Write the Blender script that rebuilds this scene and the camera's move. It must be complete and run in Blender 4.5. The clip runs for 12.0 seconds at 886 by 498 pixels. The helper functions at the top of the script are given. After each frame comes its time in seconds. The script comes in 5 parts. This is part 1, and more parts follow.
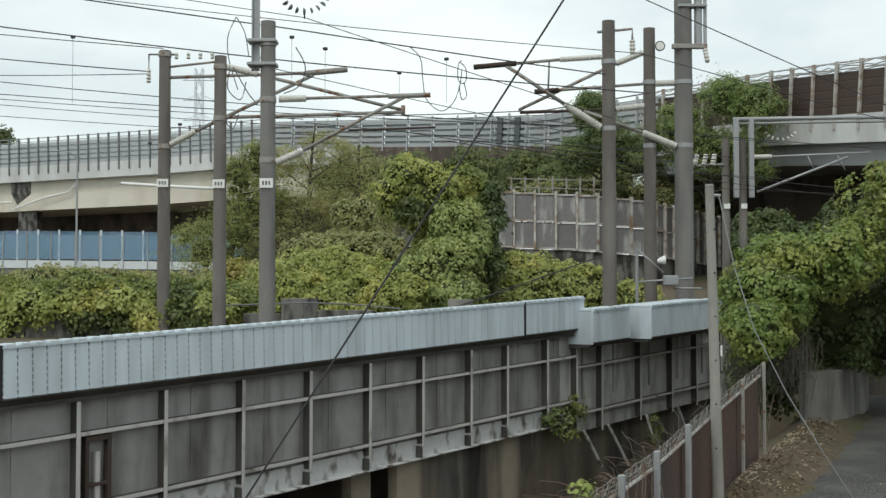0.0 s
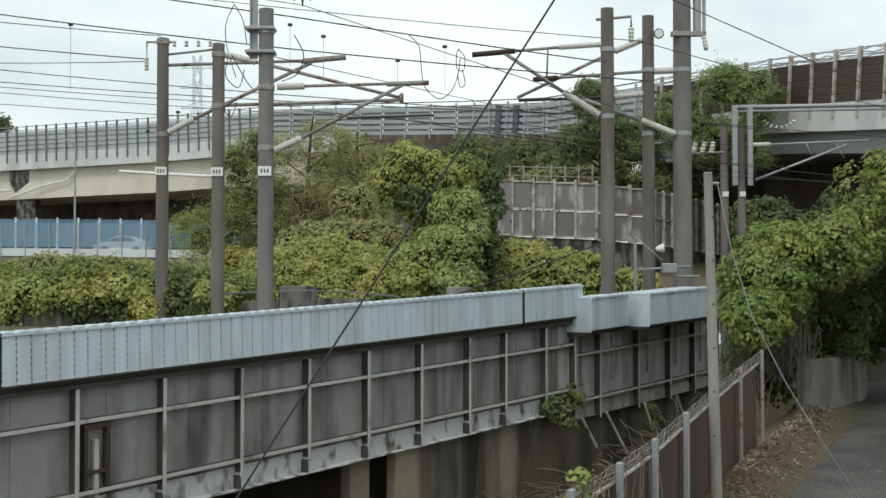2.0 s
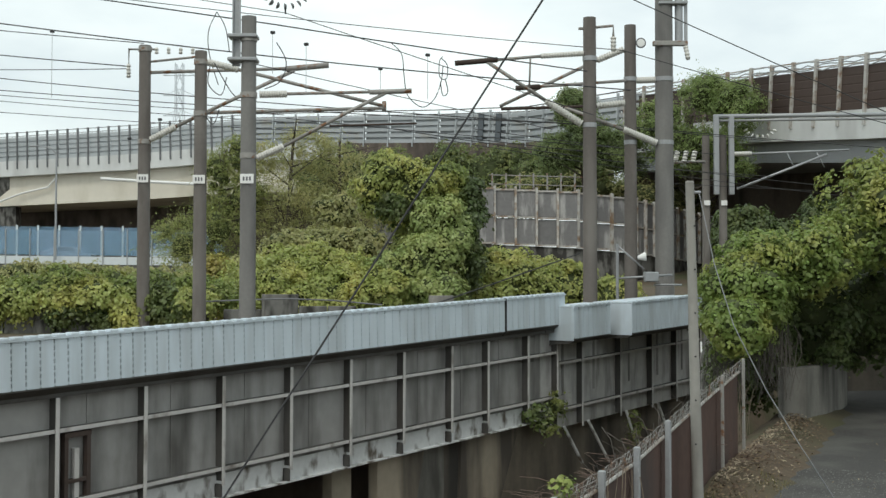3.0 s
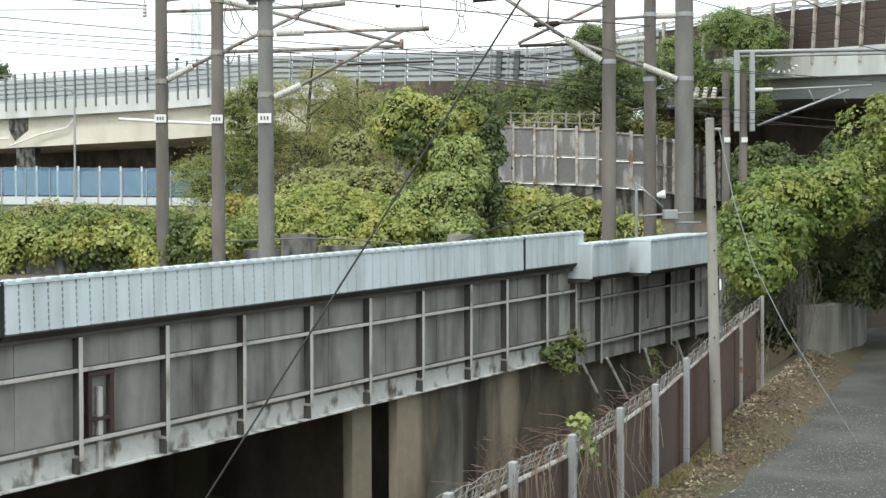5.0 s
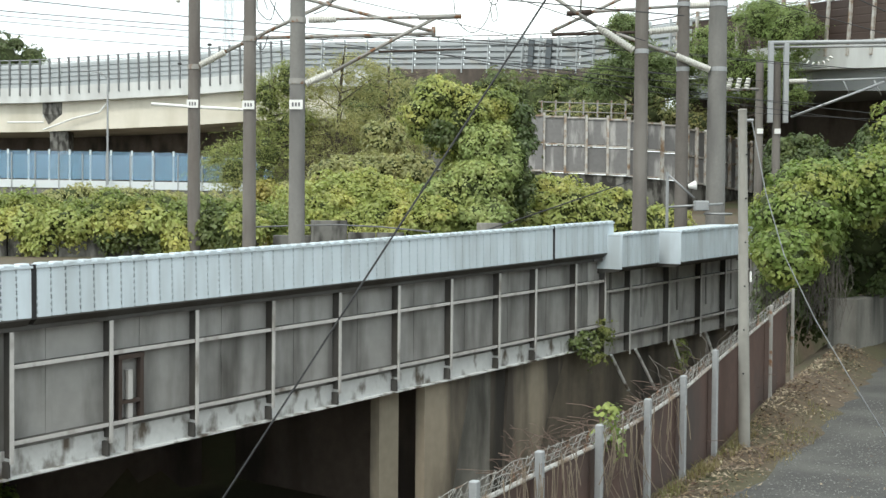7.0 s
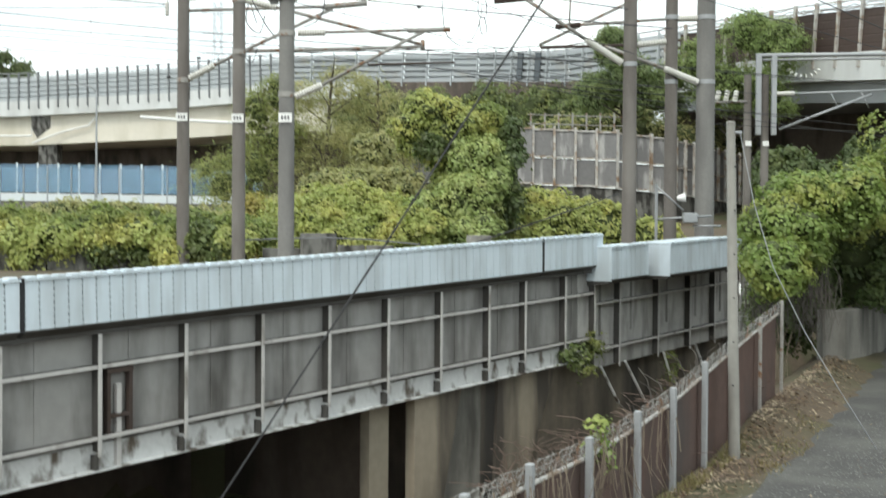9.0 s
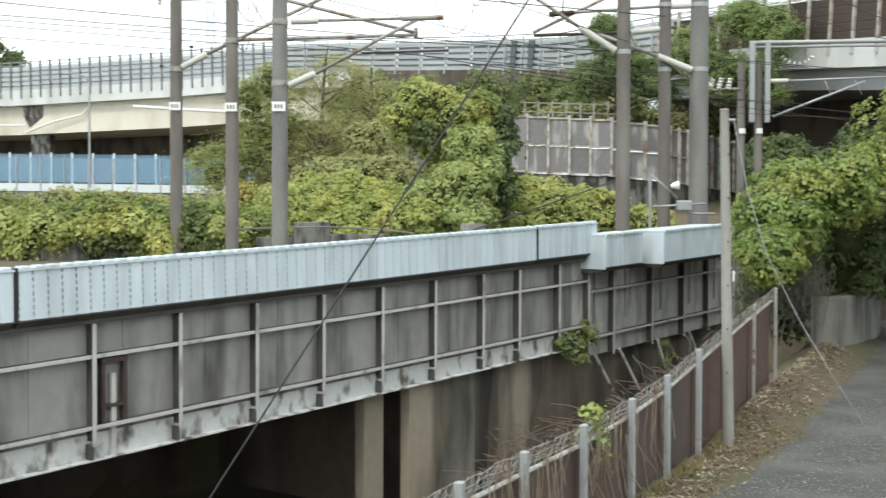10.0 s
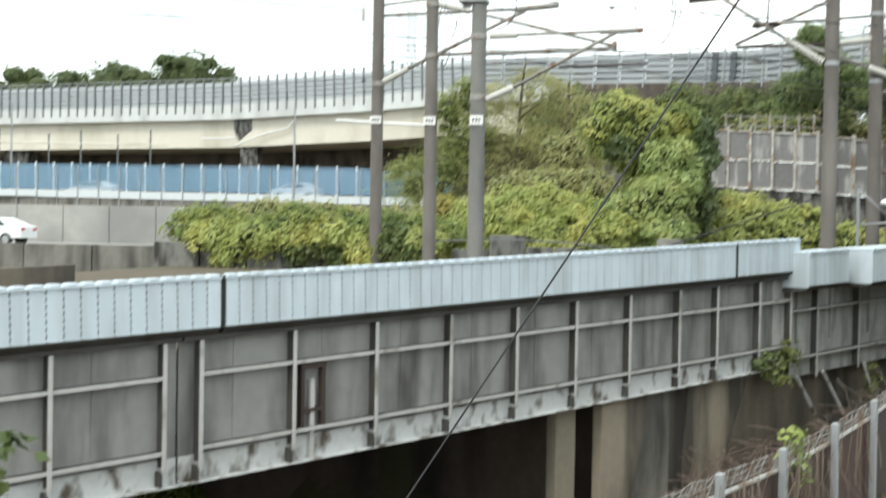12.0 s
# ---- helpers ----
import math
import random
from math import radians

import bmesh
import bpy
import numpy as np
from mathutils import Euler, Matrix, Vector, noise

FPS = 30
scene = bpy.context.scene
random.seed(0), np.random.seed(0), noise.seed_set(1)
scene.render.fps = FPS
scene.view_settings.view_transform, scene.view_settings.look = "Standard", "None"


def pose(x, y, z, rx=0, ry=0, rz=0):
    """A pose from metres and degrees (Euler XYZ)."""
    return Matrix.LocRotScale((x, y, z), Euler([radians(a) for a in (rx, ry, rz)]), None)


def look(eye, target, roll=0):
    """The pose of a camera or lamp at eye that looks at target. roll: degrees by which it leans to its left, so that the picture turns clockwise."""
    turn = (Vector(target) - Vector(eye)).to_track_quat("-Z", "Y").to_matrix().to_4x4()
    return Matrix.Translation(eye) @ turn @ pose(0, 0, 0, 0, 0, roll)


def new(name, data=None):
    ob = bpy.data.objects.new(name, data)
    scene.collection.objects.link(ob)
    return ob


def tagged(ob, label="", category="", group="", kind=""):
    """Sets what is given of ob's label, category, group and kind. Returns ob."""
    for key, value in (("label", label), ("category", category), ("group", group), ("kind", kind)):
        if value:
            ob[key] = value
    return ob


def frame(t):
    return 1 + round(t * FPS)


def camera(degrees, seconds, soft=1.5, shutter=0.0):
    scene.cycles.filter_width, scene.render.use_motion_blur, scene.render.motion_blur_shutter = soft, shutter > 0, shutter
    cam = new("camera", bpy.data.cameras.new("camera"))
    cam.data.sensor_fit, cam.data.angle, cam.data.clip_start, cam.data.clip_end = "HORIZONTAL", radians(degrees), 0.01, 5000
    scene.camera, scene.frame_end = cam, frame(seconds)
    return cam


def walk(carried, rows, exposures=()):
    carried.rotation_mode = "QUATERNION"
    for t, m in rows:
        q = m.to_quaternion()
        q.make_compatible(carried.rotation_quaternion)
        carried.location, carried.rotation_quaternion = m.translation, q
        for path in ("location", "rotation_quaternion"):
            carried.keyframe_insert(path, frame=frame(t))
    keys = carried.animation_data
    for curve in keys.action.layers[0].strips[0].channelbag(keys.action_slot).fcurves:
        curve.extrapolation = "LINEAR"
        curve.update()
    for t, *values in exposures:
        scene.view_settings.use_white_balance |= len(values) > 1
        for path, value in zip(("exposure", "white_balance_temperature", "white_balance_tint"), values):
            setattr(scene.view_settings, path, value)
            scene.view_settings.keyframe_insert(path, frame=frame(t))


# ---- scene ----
# ---- camera ----
EYE = (0.0, 0.0, 3.7)
PATH = [
    (0.0, 0.00, 2.00, 0.00), (0.1, -0.03, 2.03, 0.00), (0.2, 0.02, 1.98, 0.00), (0.3, 0.00, 1.98, 0.01), (0.4, 0.02, 1.97, 0.01),
    (0.5, 0.04, 1.96, 0.01), (0.6, 0.03, 1.99, 0.07), (0.7, 0.06, 2.00, 0.13), (0.8, 0.09, 1.96, 0.19), (0.9, 0.13, 1.41, 0.25),
    (1.0, 0.09, 1.45, 0.31), (1.1, 0.05, 1.56, 0.30), (1.2, 0.05, 1.56, 0.30), (1.3, 0.05, 1.54, 0.29), (1.4, 0.05, 1.40, 0.28),
    (1.5, 0.08, 1.42, 0.28), (1.6, 0.05, 1.42, 0.22), (1.7, 0.04, 1.43, 0.17), (1.8, 0.06, 1.41, 0.12), (1.9, -0.02, 1.40, 0.06),
    (2.0, -0.07, 1.43, 0.01), (2.1, -0.18, 2.09, 0.04), (2.2, -0.41, 2.33, 0.07), (2.3, -1.04, 2.41, 0.11), (2.4, -1.06, 2.14, 0.14),
    (2.5, -0.99, 2.05, 0.17), (2.6, -0.93, 1.71, 0.12), (2.7, -0.94, 1.99, 0.07), (2.8, -0.92, 2.00, 0.02),
    (2.9, -0.89, 1.88, -0.02), (3.0, -0.90, 1.82, -0.07), (3.1, -0.93, 1.60, -0.19), (3.2, -0.93, 0.93, -0.30),
    (3.3, -0.62, 0.28, -0.42), (3.4, -0.52, 0.01, -0.53), (3.5, -0.62, 0.01, -0.64), (3.6, -0.78, 0.05, -0.54),
    (3.7, -0.79, -0.88, -0.43), (5.3, 0.03, -1.06, 0.21), (5.4, -0.01, -0.67, 0.12), (5.5, 0.04, -0.54, 0.03),
    (5.6, -0.01, -0.16, -0.05), (5.7, 0.06, -0.09, -0.13), (5.8, 0.08, -0.09, -0.21), (5.9, 0.10, -0.16, -0.29),
    (6.0, 0.11, -0.18, -0.37), (6.1, 0.07, -0.34, -0.41), (6.2, 0.17, -0.52, -0.46), (6.3, 0.16, -0.51, -0.51),
    (6.4, 0.20, -1.16, -0.56), (6.5, 0.46, -1.41, -0.61), (6.6, 0.59, -1.38, -0.59), (6.7, 0.76, -1.31, -0.57),
    (6.8, 1.03, -1.48, -0.55), (6.9, 1.21, -1.68, -0.53), (7.0, 1.37, -1.62, -0.51), (7.1, 1.49, -1.60, -0.27),
    (7.2, 1.73, -1.62, -0.04), (8.8, 0.84, -0.37, 0.84), (8.9, 0.76, -0.50, 0.23), (9.0, 0.88, -1.02, -0.39),
    (9.1, 0.41, -1.45, -0.38), (9.2, 0.35, -2.25, -0.37), (9.3, 0.46, -2.44, -0.36), (9.4, 0.56, -2.36, -0.35),
    (9.5, 0.52, -1.51, -0.34), (9.6, 0.95, -1.48, -0.31), (9.7, 0.80, -1.72, -0.28), (9.8, 0.86, -1.81, -0.25),
    (9.9, 0.73, -1.68, -0.22), (10.0, 0.60, -1.56, -0.19), (10.1, -0.40, -1.59, -0.26), (10.2, -0.39, -1.97, -0.34),
    (10.3, -0.42, -2.11, -0.42), (10.4, -0.40, -2.91, -0.50), (10.5, -0.32, -3.74, -0.58), (10.6, -0.32, -4.12, -0.56),
    (10.7, 0.39, -4.24, -0.54), (10.8, 1.53, -3.82, -0.53), (10.9, 2.13, -3.24, -0.51), (11.0, 3.09, -3.04, -0.49),
    (11.1, 3.92, -2.97, -0.53), (11.2, 4.32, -2.74, -0.56), (11.3, 4.77, -2.56, -0.60), (11.4, 5.32, -2.75, -0.64),
    (11.5, 6.64, -2.71, -0.67), (11.6, 8.29, -2.90, -0.73), (11.7, 9.49, -2.92, -0.79), (11.8, 10.08, -2.56, -0.85),
    (11.9, 10.07, -1.78, -0.91), (12.0, 9.76, -1.02, -0.97),
]
cam = camera(40.0, 12.0, soft=1.4, shutter=0.6)
walk(cam, [(t, pose(*EYE, 90 + pitch, roll, yaw)) for t, yaw, pitch, roll in PATH],
     exposures=[(0.0, -0.04, 6500, 5), (3.0, 0.02, 6500, 5), (3.7, 0.24, 6500, 5), (5.3, 0.73, 6500, 5), (7.0, 0.74, 6500, 5), (9.0, 0.7, 6500, 5), (9.7, 0.76, 6500, 5), (10.5, 1.0, 6500, 5), (11.0, 1.08, 6500, 5), (11.5, 0.97, 6500, 5), (12.0, 0.85, 6500, 5)])

# ---- light ----
SUN_UP, SUN_TURN = 52.0, 200.0
world = bpy.data.worlds.new("sky")
scene.world = world
world.use_nodes = True
wn, wl = world.node_tree.nodes, world.node_tree.links
wn.clear()
sky = wn.new("ShaderNodeTexSky")
sky.sky_type, sky.sun_disc = "NISHITA", False
sky.sun_elevation, sky.sun_rotation = radians(SUN_UP), radians(SUN_TURN)
sky.dust_density, sky.air_density = 3.0, 1.0
wco = wn.new("ShaderNodeTexCoord")
wmap = wn.new("ShaderNodeMapping")
wmap.inputs["Scale"].default_value = (1.0, 1.0, 2.6)
cloud = wn.new("ShaderNodeTexNoise")
cloud.inputs["Scale"].default_value, cloud.inputs["Detail"].default_value = 3.2, 6.0
ramp = wn.new("ShaderNodeValToRGB")
ramp.color_ramp.elements[0].position, ramp.color_ramp.elements[0].color = 0.36, (0.62, 0.62, 0.62, 1)
ramp.color_ramp.elements[1].position, ramp.color_ramp.elements[1].color = 0.62, (1, 1, 1, 1)
wmix = wn.new("ShaderNodeMixRGB")
wmix.inputs["Color2"].default_value = (9.3, 9.9, 10.0, 1)
wbg = wn.new("ShaderNodeBackground")
wbg.inputs["Strength"].default_value = 0.11
wout = wn.new("ShaderNodeOutputWorld")
wl.new(wco.outputs["Generated"], wmap.inputs["Vector"])
wl.new(wmap.outputs["Vector"], cloud.inputs["Vector"])
wl.new(cloud.outputs["Fac"], ramp.inputs["Fac"])
wl.new(ramp.outputs["Color"], wmix.inputs["Fac"])
wl.new(sky.outputs["Color"], wmix.inputs["Color1"])
wl.new(wmix.outputs["Color"], wbg.inputs["Color"])
wl.new(wbg.outputs["Background"], wout.inputs["Surface"])
sun = new("sun", bpy.data.lights.new("sun", "SUN"))
sun.data.energy, sun.data.angle, sun.data.color = 1.0, radians(14), (1.0, 0.96, 0.9)
ua, ub = radians(SUN_UP), radians(SUN_TURN)
sun.matrix_world = look((math.sin(ub) * math.cos(ua) * 50, math.cos(ub) * math.cos(ua) * 50, math.sin(ua) * 50), (0, 0, 0))


# ---- materials ----
def material(name, colour, rough=0.7, metal=0.0, vary=0.25, scale=6.0, bump=0.15, second=None, stain=None, stain_scale=0.6,
             streak=0.0, island=0.0, objects=0.0, cut=(0.45, 0.65)):
    """Colour with grain at scale (per metre), a second colour in stains of their own shape, and vertical streaks."""
    m = bpy.data.materials.new(name)
    m.use_nodes = True
    n, l = m.node_tree.nodes, m.node_tree.links
    b = n["Principled BSDF"]
    b.inputs["Roughness"].default_value, b.inputs["Metallic"].default_value = rough, metal
    co = n.new("ShaderNodeTexCoord")
    geo = n.new("ShaderNodeNewGeometry")
    fine = n.new("ShaderNodeTexNoise")
    fine.inputs["Scale"].default_value, fine.inputs["Detail"].default_value = scale, 8.0
    l.new(geo.outputs["Position"], fine.inputs["Vector"])
    dark = tuple(c * (1 - vary) for c in colour)
    light = tuple(min(1, c * (1 + vary)) for c in colour)
    mix = n.new("ShaderNodeMixRGB")
    mix.inputs["Color1"].default_value, mix.inputs["Color2"].default_value = (*dark, 1), (*light, 1)
    l.new(fine.outputs["Fac"], mix.inputs["Fac"])
    out = mix.outputs["Color"]
    if stain or second:
        big = n.new("ShaderNodeTexNoise")
        big.inputs["Scale"].default_value, big.inputs["Detail"].default_value = stain_scale, 5.0
        mp = n.new("ShaderNodeMapping")
        mp.inputs["Scale"].default_value = (1, 1, 1 - streak)
        l.new(geo.outputs["Position"], mp.inputs["Vector"])
        l.new(mp.outputs["Vector"], big.inputs["Vector"])
        rp = n.new("ShaderNodeValToRGB")
        rp.color_ramp.elements[0].position, rp.color_ramp.elements[1].position = cut
        l.new(big.outputs["Fac"], rp.inputs["Fac"])
        mx = n.new("ShaderNodeMixRGB")
        mx.inputs["Color2"].default_value = (*(stain or second), 1)
        l.new(rp.outputs["Color"], mx.inputs["Fac"])
        l.new(out, mx.inputs["Color1"])
        out = mx.outputs["Color"]
    for amount, node, socket in ((island, geo, "Random Per Island"), (objects, n.new("ShaderNodeObjectInfo"), "Random")):
        if amount:
            hs = n.new("ShaderNodeHueSaturation")
            for target, low, high in (("Value", 1 - amount, 1 + amount), ("Hue", 0.5 - amount * 0.06, 0.5 + amount * 0.035)):
                rng = n.new("ShaderNodeMapRange")
                rng.inputs["To Min"].default_value, rng.inputs["To Max"].default_value = low, high
                l.new(node.outputs[socket], rng.inputs["Value"])
                l.new(rng.outputs["Result"], hs.inputs[target])
            l.new(out, hs.inputs["Color"])
            out = hs.outputs["Color"]
    l.new(out, b.inputs["Base Color"])
    if bump:
        bp = n.new("ShaderNodeBump")
        bp.inputs["Strength"].default_value, bp.inputs["Distance"].default_value = bump, 0.02
        l.new(fine.outputs["Fac"], bp.inputs["Height"])
        l.new(bp.outputs["Normal"], b.inputs["Normal"])
    return m


def leaf_material(name, colour, second):
    m = material(name, colour, rough=0.42, vary=0.2, scale=0.8, bump=0, second=second, stain_scale=0.9, island=0.2, cut=(0.46, 0.68))
    n, l = m.node_tree.nodes, m.node_tree.links
    b, out = n["Principled BSDF"], n["Material Output"]
    thin = n.new("ShaderNodeBsdfTranslucent")
    mix = n.new("ShaderNodeMixShader")
    mix.inputs["Fac"].default_value = 0.42
    l.new(b.inputs["Base Color"].links[0].from_socket, thin.inputs["Color"])
    l.new(b.outputs["BSDF"], mix.inputs[1]), l.new(thin.outputs["BSDF"], mix.inputs[2])
    l.new(mix.outputs["Shader"], out.inputs["Surface"])
    return m


# Grime streaks, darkened also to stand in for shade below the parapet overhang.
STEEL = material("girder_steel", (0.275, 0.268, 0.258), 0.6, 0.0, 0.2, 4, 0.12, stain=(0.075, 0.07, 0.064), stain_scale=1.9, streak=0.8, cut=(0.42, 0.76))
PALE_WEB = material("pale_girder_steel", (0.42, 0.41, 0.395), 0.65, 0.0, 0.2, 4, 0.12, stain=(0.12, 0.11, 0.1), stain_scale=2.4, streak=0.75, cut=(0.46, 0.76))
STEEL_EDGE = material("edge_steel", (0.47, 0.455, 0.44), 0.6, 0, 0.15, 9, 0.1, stain=(0.13, 0.11, 0.09), stain_scale=2.2, streak=0.5, cut=(0.55, 0.75))
FLANGE = material("flange_steel", (0.56, 0.565, 0.56), 0.6, 0, 0.15, 8, 0.1, stain=(0.1, 0.08, 0.06), stain_scale=3.2, streak=0.4, cut=(0.5, 0.66))
# Dark steel: grime on ledges, and shade put into fins, flange and soffit.
STIFF_WEB = material("shade_and_stain_steel", (0.06, 0.057, 0.053), 0.7, 0, 0.2, 9, 0.1, stain=(0.04, 0.035, 0.03), stain_scale=2, streak=0.7)
WALL_PALE = material("pale_stained_concrete", (0.28, 0.245, 0.19), 0.9, 0, 0.2, 5, 0.25, stain=(0.06, 0.05, 0.042), stain_scale=0.9, streak=0.8, cut=(0.4, 0.62))
WALL_TAN = material("tan_stained_concrete", (0.31, 0.265, 0.205), 0.9, 0, 0.16, 5, 0.2, stain=(0.075, 0.064, 0.053), stain_scale=0.75, streak=0.8, cut=(0.4, 0.58))
RUST = material("rusty_steel", (0.05, 0.034, 0.026), 0.85, 0, 0.4, 14, 0.3, stain=(0.05, 0.035, 0.03), stain_scale=3)
PANEL = material("parapet_panel", (0.555, 0.625, 0.68), 0.45, 0.0, 0.05, 7, 0.04, stain=(0.45, 0.5, 0.535), stain_scale=2, streak=0.8, objects=0.05)
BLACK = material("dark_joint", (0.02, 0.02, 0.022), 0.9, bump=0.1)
MAST = material("mast_concrete", (0.13, 0.115, 0.105), 0.85, 0, 0.18, 12, 0.25, stain=(0.19, 0.175, 0.16), stain_scale=1.2, streak=0.7)
MAST_PALE = material("mast_pale_concrete", (0.2, 0.195, 0.185), 0.85, 0, 0.15, 12, 0.25, stain=(0.14, 0.135, 0.13), stain_scale=1.2, streak=0.7)
GALV = material("galvanised_steel", (0.34, 0.35, 0.36), 0.5, 0.35, 0.15, 20, 0.08)
WORN = material("worn_galvanised_steel", (0.3, 0.29, 0.27), 0.6, 0.2, 0.2, 15, 0.1, stain=(0.2, 0.1, 0.05), stain_scale=5, cut=(0.55, 0.65))
PORCELAIN = material("porcelain", (0.62, 0.61, 0.57), 0.3, 0, 0.06, 10, 0)
PLATE = material("white_plate", (0.78, 0.78, 0.76), 0.5, 0, 0.04, 10, 0)
INK = material("dark_ink", (0.12, 0.12, 0.13), 0.6, bump=0)
WIRE = material("wire", (0.045, 0.045, 0.047), 0.6, 0.3, 0.2, 20, 0)
CONCRETE = material("concrete", (0.3, 0.29, 0.265), 0.9, 0, 0.15, 8, 0.25, stain=(0.1, 0.095, 0.085), stain_scale=0.9, streak=0.75, cut=(0.45, 0.72))
# Damp concrete of the abutment; its dark tone also serves as painted shade.
CONCRETE_DARK = material("damp_and_shade_concrete", (0.16, 0.135, 0.105), 0.9, 0, 0.25, 5, 0.3, stain=(0.04, 0.036, 0.032), stain_scale=0.7, streak=0.8)
ASPHALT = material("asphalt", (0.062, 0.06, 0.057), 0.9, 0, 0.6, 22, 0.8, stain=(0.1, 0.098, 0.09), stain_scale=0.7, objects=0)
SOIL = material("soil", (0.1, 0.075, 0.05), 0.95, 0, 0.4, 6, 0.5, stain=(0.07, 0.075, 0.035), stain_scale=0.25)
CREAM = material("cream_paint", (0.7, 0.655, 0.56), 0.6, 0, 0.06, 2, 0.05, stain=(0.5, 0.46, 0.36), stain_scale=0.2, streak=0.6)
WHITE_DECK = material("deck_edge_white", (0.62, 0.63, 0.62), 0.7, 0, 0.08, 2, 0.05, stain=(0.48, 0.48, 0.47), stain_scale=0.4, streak=0.7)
BARRIER = material("barrier_grey", (0.42, 0.445, 0.46), 0.55, 0.1, 0.1, 3, 0.05, objects=0.06)
BARRIER_PALE = material("pale_barrier", (0.35, 0.37, 0.385), 0.55, 0.0, 0.12, 3, 0.05, stain=(0.3, 0.27, 0.23), stain_scale=0.5, cut=(0.55, 0.75), objects=0.12)
BARRIER_POST = material("barrier_post", (0.16, 0.165, 0.17), 0.6, 0.2, 0.15, 5, 0.05)
BROWN = material("brown_panel", (0.055, 0.035, 0.028), 0.7, 0, 0.2, 4, 0.1, objects=0.15)
PALE_POST = material("pale_post", (0.48, 0.465, 0.44), 0.6, 0.1, 0.12, 6, 0.05, stain=(0.25, 0.17, 0.11), stain_scale=2)
WALL_PANEL = material("noise_panel", (0.19, 0.185, 0.185), 0.8, 0, 0.2, 5, 0.1, stain=(0.42, 0.41, 0.4), stain_scale=2.2, streak=0.75, cut=(0.52, 0.7), objects=0.15)
LITTER = material("fallen_leaf", (0.15, 0.105, 0.065), 0.9, 0, 0.3, 2, 0, second=(0.3, 0.25, 0.18), stain_scale=2, island=0.5)
BOARD = material("rusty_sheet", (0.095, 0.056, 0.045), 0.85, 0, 0.28, 5, 0.2, stain=(0.06, 0.045, 0.04), stain_scale=0.8, streak=0.5, objects=0.04)
GLASS = material("dark_glass", (0.03, 0.04, 0.05), 0.1, 0, 0.05, 3, 0)
CAR_WHITE = material("white_car_paint", (0.75, 0.77, 0.78), 0.25, 0, 0.03, 2, 0)
# Concrete with shade put into its dark colour, for surfaces under the bridges.
SHADE_DARK = material("shade_dark_concrete", (0.14, 0.112, 0.093), 0.95, 0, 0.3, 4, 0.3, stain=(0.055, 0.045, 0.038), stain_scale=0.6, streak=0.6)
# Distance haze is painted into this pale steel colour.
HAZY = material("haze_pale_steel", (0.62, 0.66, 0.7), 0.7, 0, 0.05, 1, 0)
CAR_BLUE = material("blue_grey_car_paint", (0.25, 0.33, 0.42), 0.25, 0.2, 0.03, 2, 0)
RUBBER = material("tyre_rubber", (0.02, 0.02, 0.02), 0.8, bump=0)
LAMP_RED = material("lamp_red", (0.4, 0.03, 0.02), 0.3, bump=0)
PALE_ROAD = material("pale_pavement", (0.36, 0.35, 0.33), 0.9, 0, 0.15, 2, 0.2, stain=(0.25, 0.245, 0.235), stain_scale=0.2)
BLUE = material("blue_screen", (0.2, 0.35, 0.48), 0.35, 0, 0.06, 1, 0, stain=(0.28, 0.42, 0.58), stain_scale=0.15, objects=0.04)
GUARD = material("guard_rail_white", (0.62, 0.66, 0.68), 0.5, 0, 0.05, 3, 0.02)
KUDZU = leaf_material("vine_leaf", (0.38, 0.43, 0.135), (0.58, 0.56, 0.18))
VINE_FRESH = leaf_material("fresh_vine_leaf", (0.36, 0.44, 0.165), (0.52, 0.56, 0.22))
LEAF_GREEN = leaf_material("green_leaf", (0.22, 0.3, 0.08), (0.38, 0.4, 0.11))
# Deep green of dark plants, also used for foliage coloured as in shade.
LEAF_DEEP = leaf_material("deep_green_shade_leaf", (0.095, 0.135, 0.045), (0.14, 0.17, 0.055))
LEAF_OLIVE = leaf_material("olive_leaf", (0.34, 0.35, 0.145), (0.46, 0.43, 0.18))
LEAF_MID = leaf_material("mid_green_leaf", (0.145, 0.19, 0.062), (0.25, 0.27, 0.085))
LEAF_LUSH = leaf_material("lush_leaf", (0.23, 0.29, 0.08), (0.4, 0.4, 0.11))
FEATHER = leaf_material("feathery_leaf", (0.25, 0.29, 0.09), (0.36, 0.37, 0.13))
TREE_GREEN = leaf_material("tree_leaf", (0.22, 0.3, 0.095), (0.3, 0.36, 0.13))
TREE_DARK = leaf_material("dark_tree_leaf", (0.17, 0.23, 0.085), (0.25, 0.3, 0.11))
LEAF_YELLOW = leaf_material("yellow_leaf", (0.36, 0.34, 0.09), (0.4, 0.33, 0.1))
# Dark fill that blocks the view through foliage and paints shade between tufts.
CORE = material("foliage_shade", (0.06, 0.075, 0.028), 0.95, 0, 0.4, 3, 0.5)
BARK = material("bark", (0.09, 0.075, 0.06), 0.95, 0, 0.3, 10, 0.5)
# Weathered grey, its tone lowered also for the shade on the lane wall.
WALL_GREY = material("weathered_grey_concrete", (0.21, 0.2, 0.18), 0.9, 0, 0.18, 7, 0.3, stain=(0.07, 0.066, 0.058), stain_scale=1.6, streak=0.75, cut=(0.42, 0.68))
WALL_STAIN = material("blackened_concrete", (0.2, 0.195, 0.18), 0.9, 0, 0.2, 7, 0.3, stain=(0.04, 0.037, 0.033), stain_scale=2.2, streak=0.6, cut=(0.4, 0.58))
GREY_STEM = material("grey_stem", (0.1, 0.088, 0.078), 0.9, 0, 0.3, 10, 0.2)
